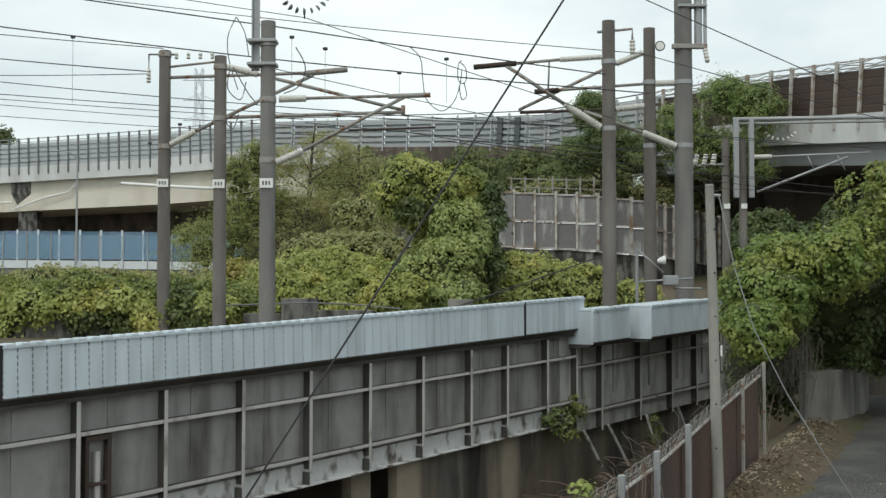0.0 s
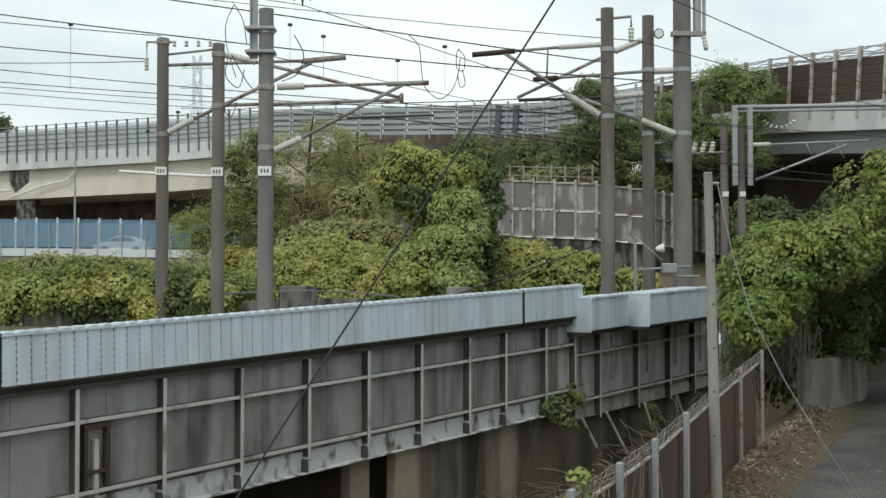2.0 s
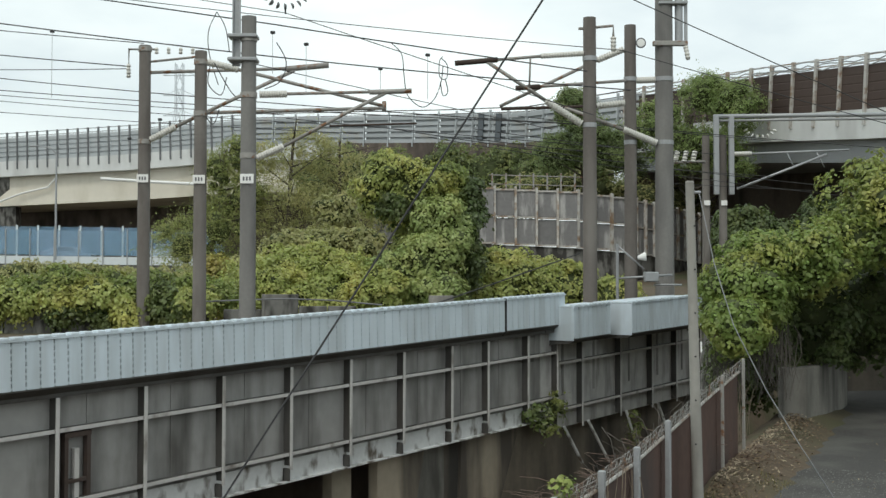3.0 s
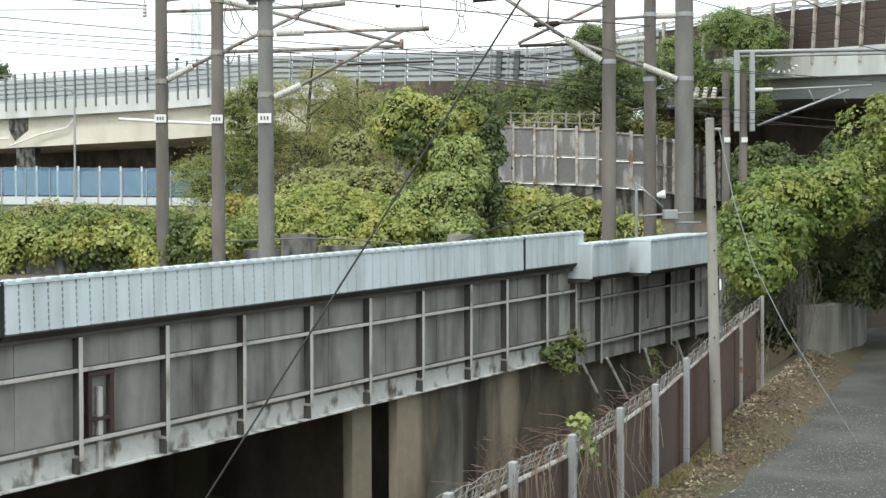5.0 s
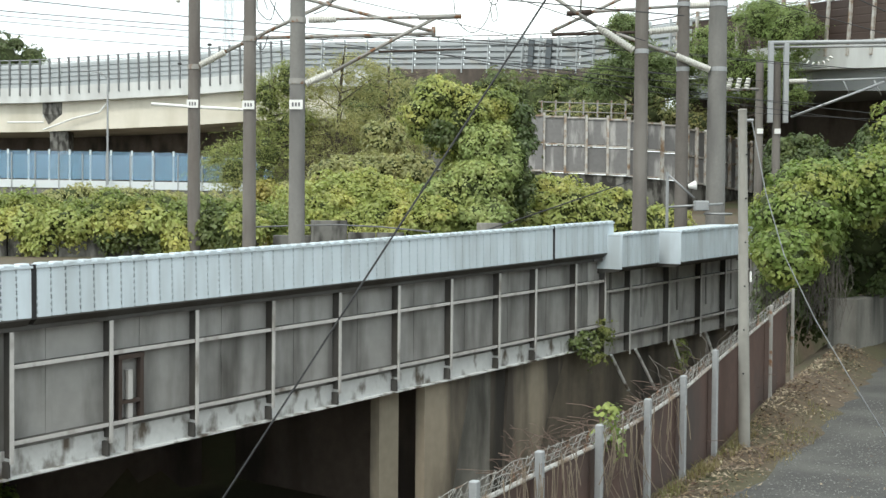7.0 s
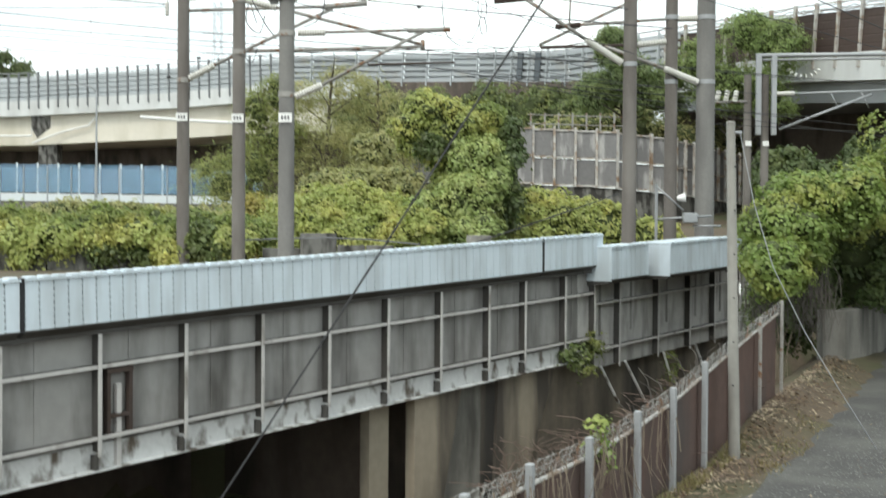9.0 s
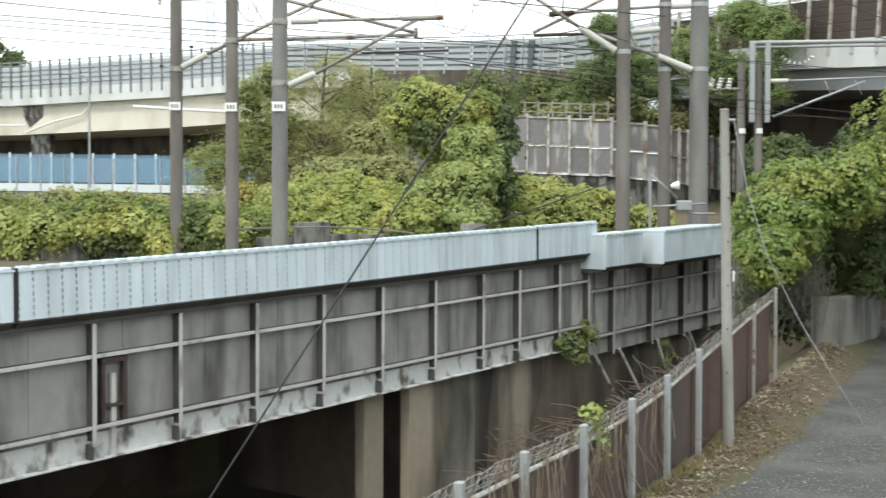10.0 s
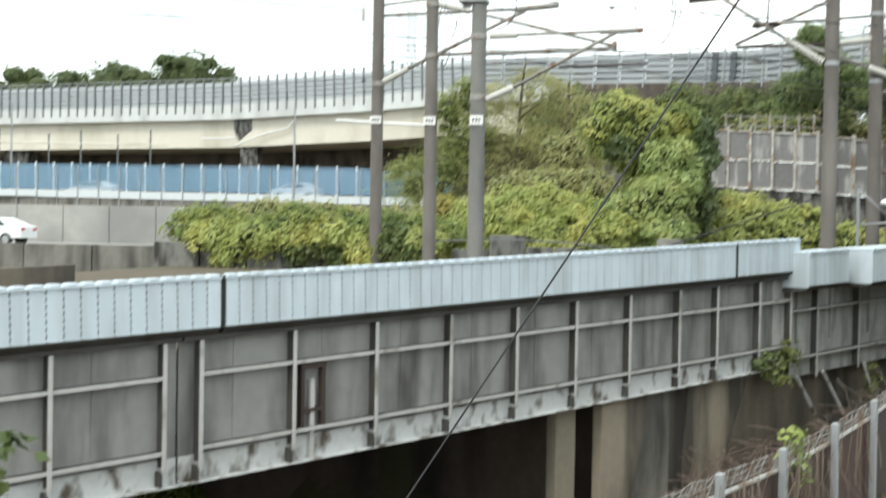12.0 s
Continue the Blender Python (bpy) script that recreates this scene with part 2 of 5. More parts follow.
GRIT = material("pale_grit", (0.15, 0.148, 0.142), 0.9, 0, 0.3, 9, 0, island=0.4)
DRY_GRASS = leaf_material("dry_grass_blade", (0.24, 0.2, 0.09), (0.2, 0.21, 0.08))
TANGLE = material("dry_stem", (0.15, 0.105, 0.085), 0.9, 0, 0.35, 8, 0.2)
DEAD = material("dead_vine", (0.2, 0.16, 0.12), 0.9, 0, 0.3, 10, 0.3)

BLUE.node_tree.nodes["Principled BSDF"].inputs["Alpha"].default_value = 0.32


# ---- mesh helpers ----
def box(bm, centre, size, turn=None, bevel=0.0):
    m = Matrix.Translation(centre) @ (turn or Matrix()).to_4x4() @ Matrix.Diagonal((*size, 1))
    made = bmesh.ops.create_cube(bm, size=1, matrix=m)["verts"]
    if bevel:
        edges = list({e for v in made for e in v.link_edges})
        bmesh.ops.bevel(bm, geom=edges, offset=bevel, segments=1, affect="EDGES")


def tube(bm, p, q, r, r2=None, seg=8):
    p, q = Vector(p), Vector(q)
    d = q - p
    m = Matrix.Translation((p + q) / 2) @ d.to_track_quat("Z", "Y").to_matrix().to_4x4()
    bmesh.ops.create_cone(bm, cap_ends=True, segments=seg, radius1=r, radius2=r if r2 is None else r2, depth=d.length, matrix=m)


def line(bm, pts, r, seg=5):
    """A bent round bar through pts."""
    pts = [Vector(p) for p in pts]
    rings = []
    for i, p in enumerate(pts):
        d = (pts[min(i + 1, len(pts) - 1)] - pts[max(i - 1, 0)]).normalized()
        x = d.cross(Vector((0, 0, 1)) if abs(d.z) < 0.95 else Vector((1, 0, 0))).normalized()
        y = d.cross(x)
        rings.append([bm.verts.new(p + (x * math.cos(a) + y * math.sin(a)) * r) for a in (2 * math.pi * k / seg for k in range(seg))])
    for a, b in zip(rings, rings[1:]):
        for k in range(seg):
            bm.faces.new((a[k], a[(k + 1) % seg], b[(k + 1) % seg], b[k]))
    bm.faces.new(rings[0][::-1]), bm.faces.new(rings[-1])


def sag(p, q, drop, n=14):
    p, q = Vector(p), Vector(q)
    return [p.lerp(q, k / n) - Vector((0, 0, drop * 4 * (k / n) * (1 - k / n))) for k in range(n + 1)]


def thing(name, base, label, category, group="", kind=""):
    ob = new(name)
    ob.empty_display_size = 0.2
    ob.location = base
    return tagged(ob, label, category, group, kind)


def origin(ob):
    at = Vector(ob.location)
    while ob.parent:
        ob = ob.parent
        at += ob.location
    return at


def finish(bm, name, mat, smooth=False):
    bmesh.ops.recalc_face_normals(bm, faces=bm.faces[:])
    me = bpy.data.meshes.new(name)
    bm.to_mesh(me)
    bm.free()
    me.materials.append(mat)
    if smooth:
        me.polygons.foreach_set("use_smooth", [True] * len(me.polygons))
    return me


def part(name, bm, mat, parent, label="", smooth=False):
    """A bmesh in world metres becomes one mesh under its thing."""
    bmesh.ops.translate(bm, verts=bm.verts[:], vec=-origin(parent))
    ob = new(name, finish(bm, name, mat, smooth))
    ob.parent = parent
    return tagged(ob, label)


def piece(name, mesh, parent, m):
    """One of many alike pieces on one mesh, at the world pose m."""
    ob = new(name, mesh)
    ob.parent = parent
    ob.matrix_basis = Matrix.Translation(-origin(parent)) @ m
    return ob


def solid(name, bm, mat, label="", category="", kind="", group="", smooth=False):
    return tagged(new(name, finish(bm, name, mat, smooth)), label, category, group, kind)


# ---- plan ----
# The railway bridge: a metres along, b across (away from the camera), z above the road; it climbs gently.
BA, BU, BN, GRADE = Vector((-6.74, 18.68)), Vector((0.6016, 0.7988)), Vector((-0.7988, 0.6016)), 0.0385
TOP = 2.87
BTURN = Matrix(((BU.x, BN.x, 0), (BU.y, BN.y, 0), (GRADE, 0, 1)))


def on_bridge(a, b, z):
    p = BA + BU * a + BN * b
    return Vector((p.x, p.y, TOP + z + GRADE * a))


FENCE, FDIR = Vector((3.05, 17.28)), Vector((0.433, 0.901))


def on_fence(s, q, z):
    """s metres along the fence, q to its road side."""
    p = FENCE + FDIR * s + Vector((FDIR.y, -FDIR.x)) * q
    return Vector((p.x, p.y, z + rise(p.y)))


def rise(y):
    return 0.04 * max(0.0, min(y, 36.0) - 20.0)


def smooth(lo, hi, v):
    t = max(0.0, min(1.0, (v - lo) / (hi - lo)))
    return t * t * (3 - 2 * t)


def height(x, y):
    """The lie of the land."""
    p = Vector((x, y))
    q = (p - FENCE).dot(Vector((FDIR.y, -FDIR.x)))
    a, b = (p - BA).dot(BU), (p - BA).dot(BN)
    lane = rise(y) + 0.34 * smooth(18.5, 23.5, y) * (1 - smooth(0.2, 1.1, q)) * smooth(-1.2, 0.2, q) * (1 - smooth(30, 34, y))
    pit = lane + (-3.2 - lane) * smooth(-0.4, -3.2, q)
    bank = 2.35 + 1.5 * smooth(45, 62, y) + 2.0 * smooth(70, 92, y)
    if x < -14:
        bank = 2.35 + 3.5 * smooth(100.2, 100.8, y) - 2.3 * (1 - smooth(43.4, 44.4, y)) * smooth(-15.2, -16.8, x)
    up = max(smooth(7.4, 8.0, b), smooth(12.0, 19.0, a) * smooth(0.8, 2.4, b))
    if q > 0 and y < 60:
        return lane + (bank - lane) * smooth(36, 60, y)
    return pit + (bank - pit) * up


def make_ground():
    xs = [-900, -500, -250, -150, -100, -70, -50, -40] + [-32 + 0.8 * k for k in range(75)] + [30, 36, 45, 60, 80, 120, 200, 400, 900]
    ys = [-400, -120, -50, -20, -8] + [-4 + 0.8 * k for k in range(76)] + [58, 62, 66, 70, 75, 80, 86, 92, 100, 120, 150, 200, 400, 900, 2500]
    bm = bmesh.new()
    grid = [[bm.verts.new((x, y, height(x, y) - 0.02)) for x in xs] for y in ys]
    for r0, r1 in zip(grid, grid[1:]):
        for k in range(len(xs) - 1):
            bm.faces.new((r0[k], r0[k + 1], r1[k + 1], r1[k]))
    solid("ground", bm, SOIL, "brown earth with dry leaves and weeds around the railway", "ground", "structure", smooth=True)


def make_road():
    bm = bmesh.new()
    rows = []
    for k in range(60):
        s = -22 + k * 0.8
        near = 0.9 + 0.15 * math.sin(s * 0.55) + 0.12 * math.sin(s * 1.7 + 1) - max(0, s - 6) * 0.03
        rows.append([bm.verts.new(on_fence(s, q, 0.012 if j else -0.01)) for j, q in enumerate((near, near + 0.25, 3.0, 4.5, 6.5, 9.0))])
    for r0, r1 in zip(rows, rows[1:]):
        for k in range(5):
            bm.faces.new((r0[k], r0[k + 1], r1[k + 1], r1[k]))
    solid("road", bm, ASPHALT, "worn grey asphalt lane with a ragged edge of fallen leaves", "road", "structure", smooth=True)


make_ground()
make_road()


# ---- the bridge ----
STIFF = [-10.3, -8.5, -6.7, -4.9, -3.05, -1.2, -0.55, 1.25, 3.04, 4.86, 6.66, 8.45, 10.24, 12.05, 13.55, 15.36, 16.8, 18.12, 20.33, 22.33, 24.0, 25.8]


def along(bm, a0, a1, b0, b1, z0, z1):
    """A bar that follows the bridge's climb."""
    c = [bm.verts.new(on_bridge(a, b, z)) for a in (a0, a1) for b in (b0, b1) for z in (z0, z1)]
    for f in ((0, 1, 3, 2), (4, 6, 7, 5), (0, 4, 5, 1), (2, 3, 7, 6), (0, 2, 6, 4), (1, 5, 7, 3)):
        bm.faces.new([c[i] for i in f])


def make_bridge():
    bridge = thing("girder_bridge", on_bridge(0, 0, -3.2), "grey riveted plate girder railway bridge with a ribbed pale parapet", "bridge")
    for a0, a1, low in ((-14, -0.89, -3.0), (-0.85, 16.2, -3.0), (16.24, 27, -3.55)):
        bm = bmesh.new()
        along(bm, a0, a1, 0.0, 0.03, low, -0.9)
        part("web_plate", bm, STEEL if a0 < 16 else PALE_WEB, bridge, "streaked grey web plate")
        # Top flange coloured dark for the shade gap below the parapet.
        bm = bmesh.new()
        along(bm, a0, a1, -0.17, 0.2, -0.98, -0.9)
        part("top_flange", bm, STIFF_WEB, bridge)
        if a1 < 17:
            bm = bmesh.new()
            along(bm, a0, a1, -0.02, 0.012, -3.2, -2.8)
            along(bm, a0, a1, -0.16, 0.3, -3.23, -3.2)
            part("bottom_flange", bm, FLANGE, bridge, "pale weathered bottom flange with rust stains")
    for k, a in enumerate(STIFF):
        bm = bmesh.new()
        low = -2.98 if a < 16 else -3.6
        # The fin's near-black colour holds stain and the shade beside each edge plate.
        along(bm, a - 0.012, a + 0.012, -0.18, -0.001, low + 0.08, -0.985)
        fin = part("stiffener", bm, STIFF_WEB, bridge, "stiffener fin, shade and stain both in its dark colour, with a pale edge")
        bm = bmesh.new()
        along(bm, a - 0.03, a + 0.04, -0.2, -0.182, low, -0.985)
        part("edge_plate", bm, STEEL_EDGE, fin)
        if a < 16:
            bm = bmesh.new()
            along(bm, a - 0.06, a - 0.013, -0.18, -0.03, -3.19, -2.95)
            part("gusset", bm, STIFF_WEB, bridge, "dark foot of a stiffener")
    for a0, a1 in zip(STIFF, STIFF[1:]):
        if a1 - a0 < 0.8:
            continue
        lows = (-1.5, -2.66) if a0 < 16 else (-1.8, -3.02)
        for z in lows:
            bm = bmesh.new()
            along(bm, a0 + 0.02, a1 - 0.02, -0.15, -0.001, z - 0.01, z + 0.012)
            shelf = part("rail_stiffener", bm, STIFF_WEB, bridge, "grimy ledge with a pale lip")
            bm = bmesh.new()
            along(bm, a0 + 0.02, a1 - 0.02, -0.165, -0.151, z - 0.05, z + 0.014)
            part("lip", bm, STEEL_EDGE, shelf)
        bm = bmesh.new()
        mid = a0 + (a1 - a0) * 0.42
        along(bm, mid - 0.05, mid + 0.05, -0.016, -0.001, -2.7, -1.0)
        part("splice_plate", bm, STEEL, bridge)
    # small hatch frame on the web
    bm = bmesh.new()
    for a, w in ((1.48, 0.07), (1.92, 0.07)):
        along(bm, a - w / 2, a + w / 2, -0.13, -0.02, -2.72, -1.62)
    along(bm, 1.44, 1.96, -0.14, -0.02, -1.66, -1.58)
    along(bm, 1.44, 1.96, -0.12, -0.02, -2.4, -2.34)
    part("drain_frame", bm, RUST, bridge, "rusty drain pipe frame")
    bm = bmesh.new()
    along(bm, 1.66, 1.75, -0.1, -0.02, -3.22, -1.85)
    part("drain_pipe", bm, STEEL_EDGE, bridge)
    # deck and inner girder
    # The deck takes the shade-dark concrete too.
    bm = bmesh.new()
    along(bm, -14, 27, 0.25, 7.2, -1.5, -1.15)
    part("deck", bm, SHADE_DARK, bridge)
    for b in (2.4, 4.6, 6.9):
        bm = bmesh.new()
        along(bm, -14, 16, b, b + 0.04, -2.9, -1.5)
        along(bm, -14, 16, b - 0.15, b + 0.2, -2.94, -2.9)
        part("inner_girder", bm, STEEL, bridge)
    bm = bmesh.new()
    along(bm, -14, 1.0, 7.22, 7.45, -1.5, -0.12)
    part("far_parapet", bm, CONCRETE_DARK, bridge, "stained concrete far parapet")
    # parapet in ribbed panels
    for a0, a1, b0, zt, h, back in ((-14, -0.27, -0.3, 0.02, 0.8, 0.41), (-0.2, 14.1, -0.3, 0.02, 0.8, 0.41), (14.18, 17.0, -0.3, 0.03, 0.8, 0.41),
                                    (16.68, 18.67, -0.75, -0.28, 0.85, 0.85), (19.25, 23.6, -1.1, -0.29, 0.86, 1.2), (23.64, 27, -1.1, -0.34, 0.86, 0.41)):
        bm = bmesh.new()
        along(bm, a0, a1, b0 + 0.03, b0 + back, zt - h + 0.03, zt - 0.05)
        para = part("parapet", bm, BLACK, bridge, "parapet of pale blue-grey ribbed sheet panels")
        bm = bmesh.new()
        along(bm, a0 - 0.005, a1 + 0.005, b0 - 0.02, b0 + back + 0.01, zt - 0.05, zt - 0.012)
        part("coping", bm, PANEL, para)
        # Sill and soffit coloured near-black to draw the parapet's shadow band.
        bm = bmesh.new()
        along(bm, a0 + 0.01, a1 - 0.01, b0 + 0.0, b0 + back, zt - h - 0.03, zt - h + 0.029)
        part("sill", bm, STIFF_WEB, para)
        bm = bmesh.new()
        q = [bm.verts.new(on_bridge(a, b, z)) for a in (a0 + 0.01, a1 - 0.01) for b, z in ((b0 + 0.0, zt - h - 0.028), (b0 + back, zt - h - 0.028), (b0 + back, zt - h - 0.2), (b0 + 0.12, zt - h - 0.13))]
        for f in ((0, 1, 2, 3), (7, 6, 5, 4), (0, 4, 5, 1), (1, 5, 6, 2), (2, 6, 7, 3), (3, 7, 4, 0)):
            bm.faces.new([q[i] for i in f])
        part("soffit", bm, STIFF_WEB, para, "underside of the parapet, grime and shadow band both in its dark colour")
        bm = bmesh.new()
        along(bm, a0 - 0.012, a0 + 0.0, b0 + 0.004, b0 + back, zt - h - (0.0 if back < 0.5 else 0.06), zt - 0.055)
        part("end_plate", bm, PANEL, para)
        n = max(1, round((a1 - a0) / 0.262))
        w = (a1 - a0) / n
        bm = bmesh.new()
        prof = [(0.008, 0.022), (0.016, 0.002), (w - 0.016, 0.002), (w - 0.008, 0.022)]
        lo = [bm.verts.new((x, y, -h)) for x, y in prof]
        hi = [bm.verts.new((x, y, -0.052)) for x, y in prof]
        for k in range(3):
            bm.faces.new((lo[k], lo[k + 1], hi[k + 1], hi[k]))
        bm.faces.new(hi), bm.faces.new(lo[::-1]), bm.faces.new((lo[3], lo[0], hi[0], hi[3]))
        for k in range(7):
            box(bm, (0, 0.011, -h + 0.03 + k * (h - 0.06) / 7), (0.04, 0.012, 0.036))
        box(bm, (w / 2, 0.07, 0.004), (w - 0.09, 0.18, 0.056), bevel=0.016)
        me = finish(bm, "parapet_sheet", PANEL)
        for k in range(n):
            p = on_bridge(a0 + k * w, b0, zt)
            piece("parapet_sheet", me, para, Matrix.Translation(p) @ BTURN.to_4x4())
    for a0, a1 in ((-0.27, -0.2), (14.1, 14.18)):
        bm = bmesh.new()
        along(bm, a0 - 0.012, a1 + 0.004, -0.306, -0.1, -0.81, 0.025)
        part("joint_seal", bm, BLACK, bridge, "black expansion joint in the parapet")
    return bridge


bridge = make_bridge()


def make_abutment():
    ab = thing("bridge_abutment", on_bridge(13, 1, -7), "stained concrete abutment and pillar under the railway bridge", "abutment")
    for t0, t1, f0, f1, b0, mat, label in ((8.3, 8.92, 8.3, 8.92, 0.2, WALL_PALE, "pale concrete pillar"), (9.56, 11.24, 9.56, 10.3, 0.0, WALL_TAN, "pale tan concrete wall with a raked edge"),
                                           (11.25, 12.1, 10.31, 12.1, 0.09, WALL_GREY, "grey streaked concrete wall"), (12.105, 12.76, 12.105, 12.6, 0.13, CONCRETE_DARK, "dark strip of wall"),
                                           (12.765, 15.3, 12.605, 13.5, 0.05, WALL_TAN, "pale tan concrete wall with stains"), (15.305, 17.5, 13.505, 17.5, 0.11, CONCRETE_DARK, "damp mossy concrete wall")):
        bm = bmesh.new()
        c = [bm.verts.new(on_bridge(a, b, z)) for a, b, z in ((f0, b0, -6.8), (f1, b0, -6.8), (t1, b0, -3.24), (t0, b0, -3.24), (f0, b0 + 0.25, -6.8), (f1, b0 + 0.25, -6.8), (t1, b0 + 0.25, -3.24), (t0, b0 + 0.25, -3.24))]
        for f in ((0, 1, 2, 3), (7, 6, 5, 4), (0, 4, 5, 1), (1, 5, 6, 2), (2, 6, 7, 3), (3, 7, 4, 0)):
            bm.faces.new([c[i] for i in f])
        part("pillar" if t1 < 9.5 else "wall_block", bm, mat, ab, label)
    # Inner and far walls are coloured dark to paint the underpass shade.
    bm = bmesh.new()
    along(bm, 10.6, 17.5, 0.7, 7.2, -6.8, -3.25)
    part("inner_wall", bm, SHADE_DARK, ab, "inner wall coloured dark for the shade under the bridge")
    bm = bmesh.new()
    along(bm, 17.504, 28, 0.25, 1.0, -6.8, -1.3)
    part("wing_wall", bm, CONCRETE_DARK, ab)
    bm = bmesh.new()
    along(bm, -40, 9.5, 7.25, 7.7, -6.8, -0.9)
    tagged(solid("wall_underpass", bm, SHADE_DARK), "retaining wall of the underpass, coloured dark for shade", "wall", kind="structure")


make_abutment()


# ---- masts ----
def mast_body(name, x, y, z0, z1, r, mat, label, bands=()):
    m = thing(name, (x, y, z0), label, "mast", "railway masts")
    bm = bmesh.new()
    tube(bm, (x, y, z0), (x, y, z1), r * 1.06, r * 0.94, 20)
    part("pole", bm, mat, m, smooth=False)
    for z in bands:
        bm = bmesh.new()
        tube(bm, (x, y, z - 0.06), (x, y, z + 0.06), r * 1.05, r * 1.05, 20)
        part("band", bm, WORN, m, "worn steel band")
    return m


def number_plate(m, x, y, z, r):
    bm = bmesh.new()
    box(bm, (x, y - r - 0.02, z), (0.34, 0.015, 0.24))
    pl = part("plate", bm, PLATE, m, "small white plate")
    bm = bmesh.new()
    for k in (-0.08, 0, 0.08):
        box(bm, (x + k, y - r - 0.031, z), (0.045, 0.006, 0.1))
    part("marking", bm, INK, pl)


MASTS = {}
for key, x, y, z0, z1, r, mat in (("a", -8.27, 36, 2.4, 10.86, 0.18, MAST), ("b", -6.25, 34, 2.4, 10.31, 0.18, MAST), ("c", -4.48, 31, 2.4, 10.62, 0.2, MAST_PALE),
                                  ("d", 5.2, 38, 2.6, 12.2, 0.215, MAST), ("e", 6.82, 40, 2.6, 12.4, 0.205, MAST), ("f", 7.94, 40, 2.6, 15.0, 0.3, MAST_PALE)):
    MASTS[key] = mast_body("catenary_mast", x, y, z0, z1, r, mat, "grey-brown concrete railway mast beside the track")
for key, x, y, z, r in (("a", -8.27, 36, 6.9, 0.19), ("b", -6.25, 34, 6.7, 0.19), ("c", -4.48, 31, 6.45, 0.21)):
    number_plate(MASTS[key], x, y, z, r)


# ---- viaduct ----
VIA = [(-130, 146, 19.6), (-95, 138, 19.7), (-47.5, 130, 19.94), (-30, 125, 20.4), (-17, 120, 20.9), (-7.7, 115, 20.4), (1.85, 110, 19.9), (8.2, 100, 18.7), (14.5, 87, 18.0), (20.5, 75, 17.4), (23.8, 65, 16.4), (27.5, 53, 15.4), (30.5, 40, 14.7)]


def path_points(pts, step):
    out, left = [], 0.0
    for p, q in zip(pts, pts[1:]):
        p, q = Vector(p), Vector(q)
        d = (q - p).length
        s = left
        while s < d:
            out.append((p.lerp(q, s / d), (q - p).normalized()))
            s += step
        left = s - d
    return out


def ribbon(bm, pts, b0, b1, z0, z1):
    """A bar along pts (x, y, z): b is to the far side, z from the path's own height."""
    rings = []
    for i, p in enumerate(pts):
        p = Vector(p)
        d = (Vector(pts[min(i + 1, len(pts) - 1)]) - Vector(pts[max(i - 1, 0)])).to_2d().normalized()
        n = Vector((-d.y, d.x, 0))
        rings.append([bm.verts.new(p + n * b + Vector((0, 0, z))) for b, z in ((b0, z0), (b1, z0), (b1, z1), (b0, z1))])
    for a, b in zip(rings, rings[1:]):
        for k in range(4):
            bm.faces.new((a[k], a[(k + 1) % 4], b[(k + 1) % 4], b[k]))
    bm.faces.new(rings[0]), bm.faces.new(rings[-1][::-1])


def make_viaduct():
    v = thing("viaduct", (-30, 125, 4), "elevated expressway with noise barriers and a cream girder", "viaduct")
    # The middle stretch of deck edge gets a dark colour as painted shade.
    for pts, mat, label in ((VIA[:6], WHITE_DECK, "dirty white concrete deck edge"), (VIA[5:9], SHADE_DARK, "deck edge coloured dark for shade"), (VIA[8:], WHITE_DECK, "dirty white concrete deck edge")):
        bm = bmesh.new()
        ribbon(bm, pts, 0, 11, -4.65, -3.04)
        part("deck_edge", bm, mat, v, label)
    bm = bmesh.new()
    ribbon(bm, VIA[:6], 0.9, 10, -7.7, -4.66)
    part("girder", bm, CREAM, v, "cream painted box girder")
    bm = bmesh.new()
    ribbon(bm, VIA[8:], 0.9, 10, -5.9, -4.66)
    part("girder", bm, GALV, v, "grey painted girder")
    for pts, mat in ((VIA[:5], GALV), (VIA[4:9], RUST), (VIA[8:], PALE_POST)):
        for z0, z1 in ((-0.45, -0.38), (-0.06, 0.02)):
            bm = bmesh.new()
            ribbon(bm, pts, 0.35, 0.42, z0, z1)
            part("rail", bm, mat, v)
    # barrier panels and posts, of three kinds along the way
    for pts, step, pmat, qmat, top, wide in ((VIA[:5], 1.2, BARRIER, BARRIER_POST, -0.54, 0.16), (VIA[4:9], 2.6, BARRIER_PALE, BARRIER, -0.4, 0.1), (VIA[8:], 2.2, BROWN, PALE_POST, -0.62, 0.2)):
        bm = bmesh.new()
        box(bm, (0, 0, -1.95 if wide > 0.15 else -1.8), (wide, 0.2, 3.9 if wide > 0.15 else 3.2))
        post = finish(bm, "post", qmat)
        bm = bmesh.new()
        deep = {1.2: 0.16, 2.6: 0.3, 2.2: 0.055}[step]
        slot = (top + 3.05) / 5
        gap = {1.2: 0.13, 2.6: 0.17, 2.2: 0.06}[step]
        back = deep + 0.06
        prof = [(back, -3.3)]
        for k in range(5):
            z = -3.05 + k * slot
            prof += [(deep, z), (0.04, z + 0.02), (0.04, z + slot - gap - 0.02), (deep, z + slot - gap)]
        prof.append((back, top))
        left, rite = ([bm.verts.new((x, y, z)) for y, z in prof] for x in (0.07, step - 0.07))
        for j in range(len(prof)):
            k = (j + 1) % len(prof)
            bm.faces.new((left[j], left[k], rite[k], rite[j]))
        panel = finish(bm, "barrier_panel", pmat)
        if step == 2.6:
            bm = bmesh.new()
            box(bm, (step / 2, 0.1, -1.7), (0.8, 0.06, 2.3))
            dark = finish(bm, "window_pane", GLASS)
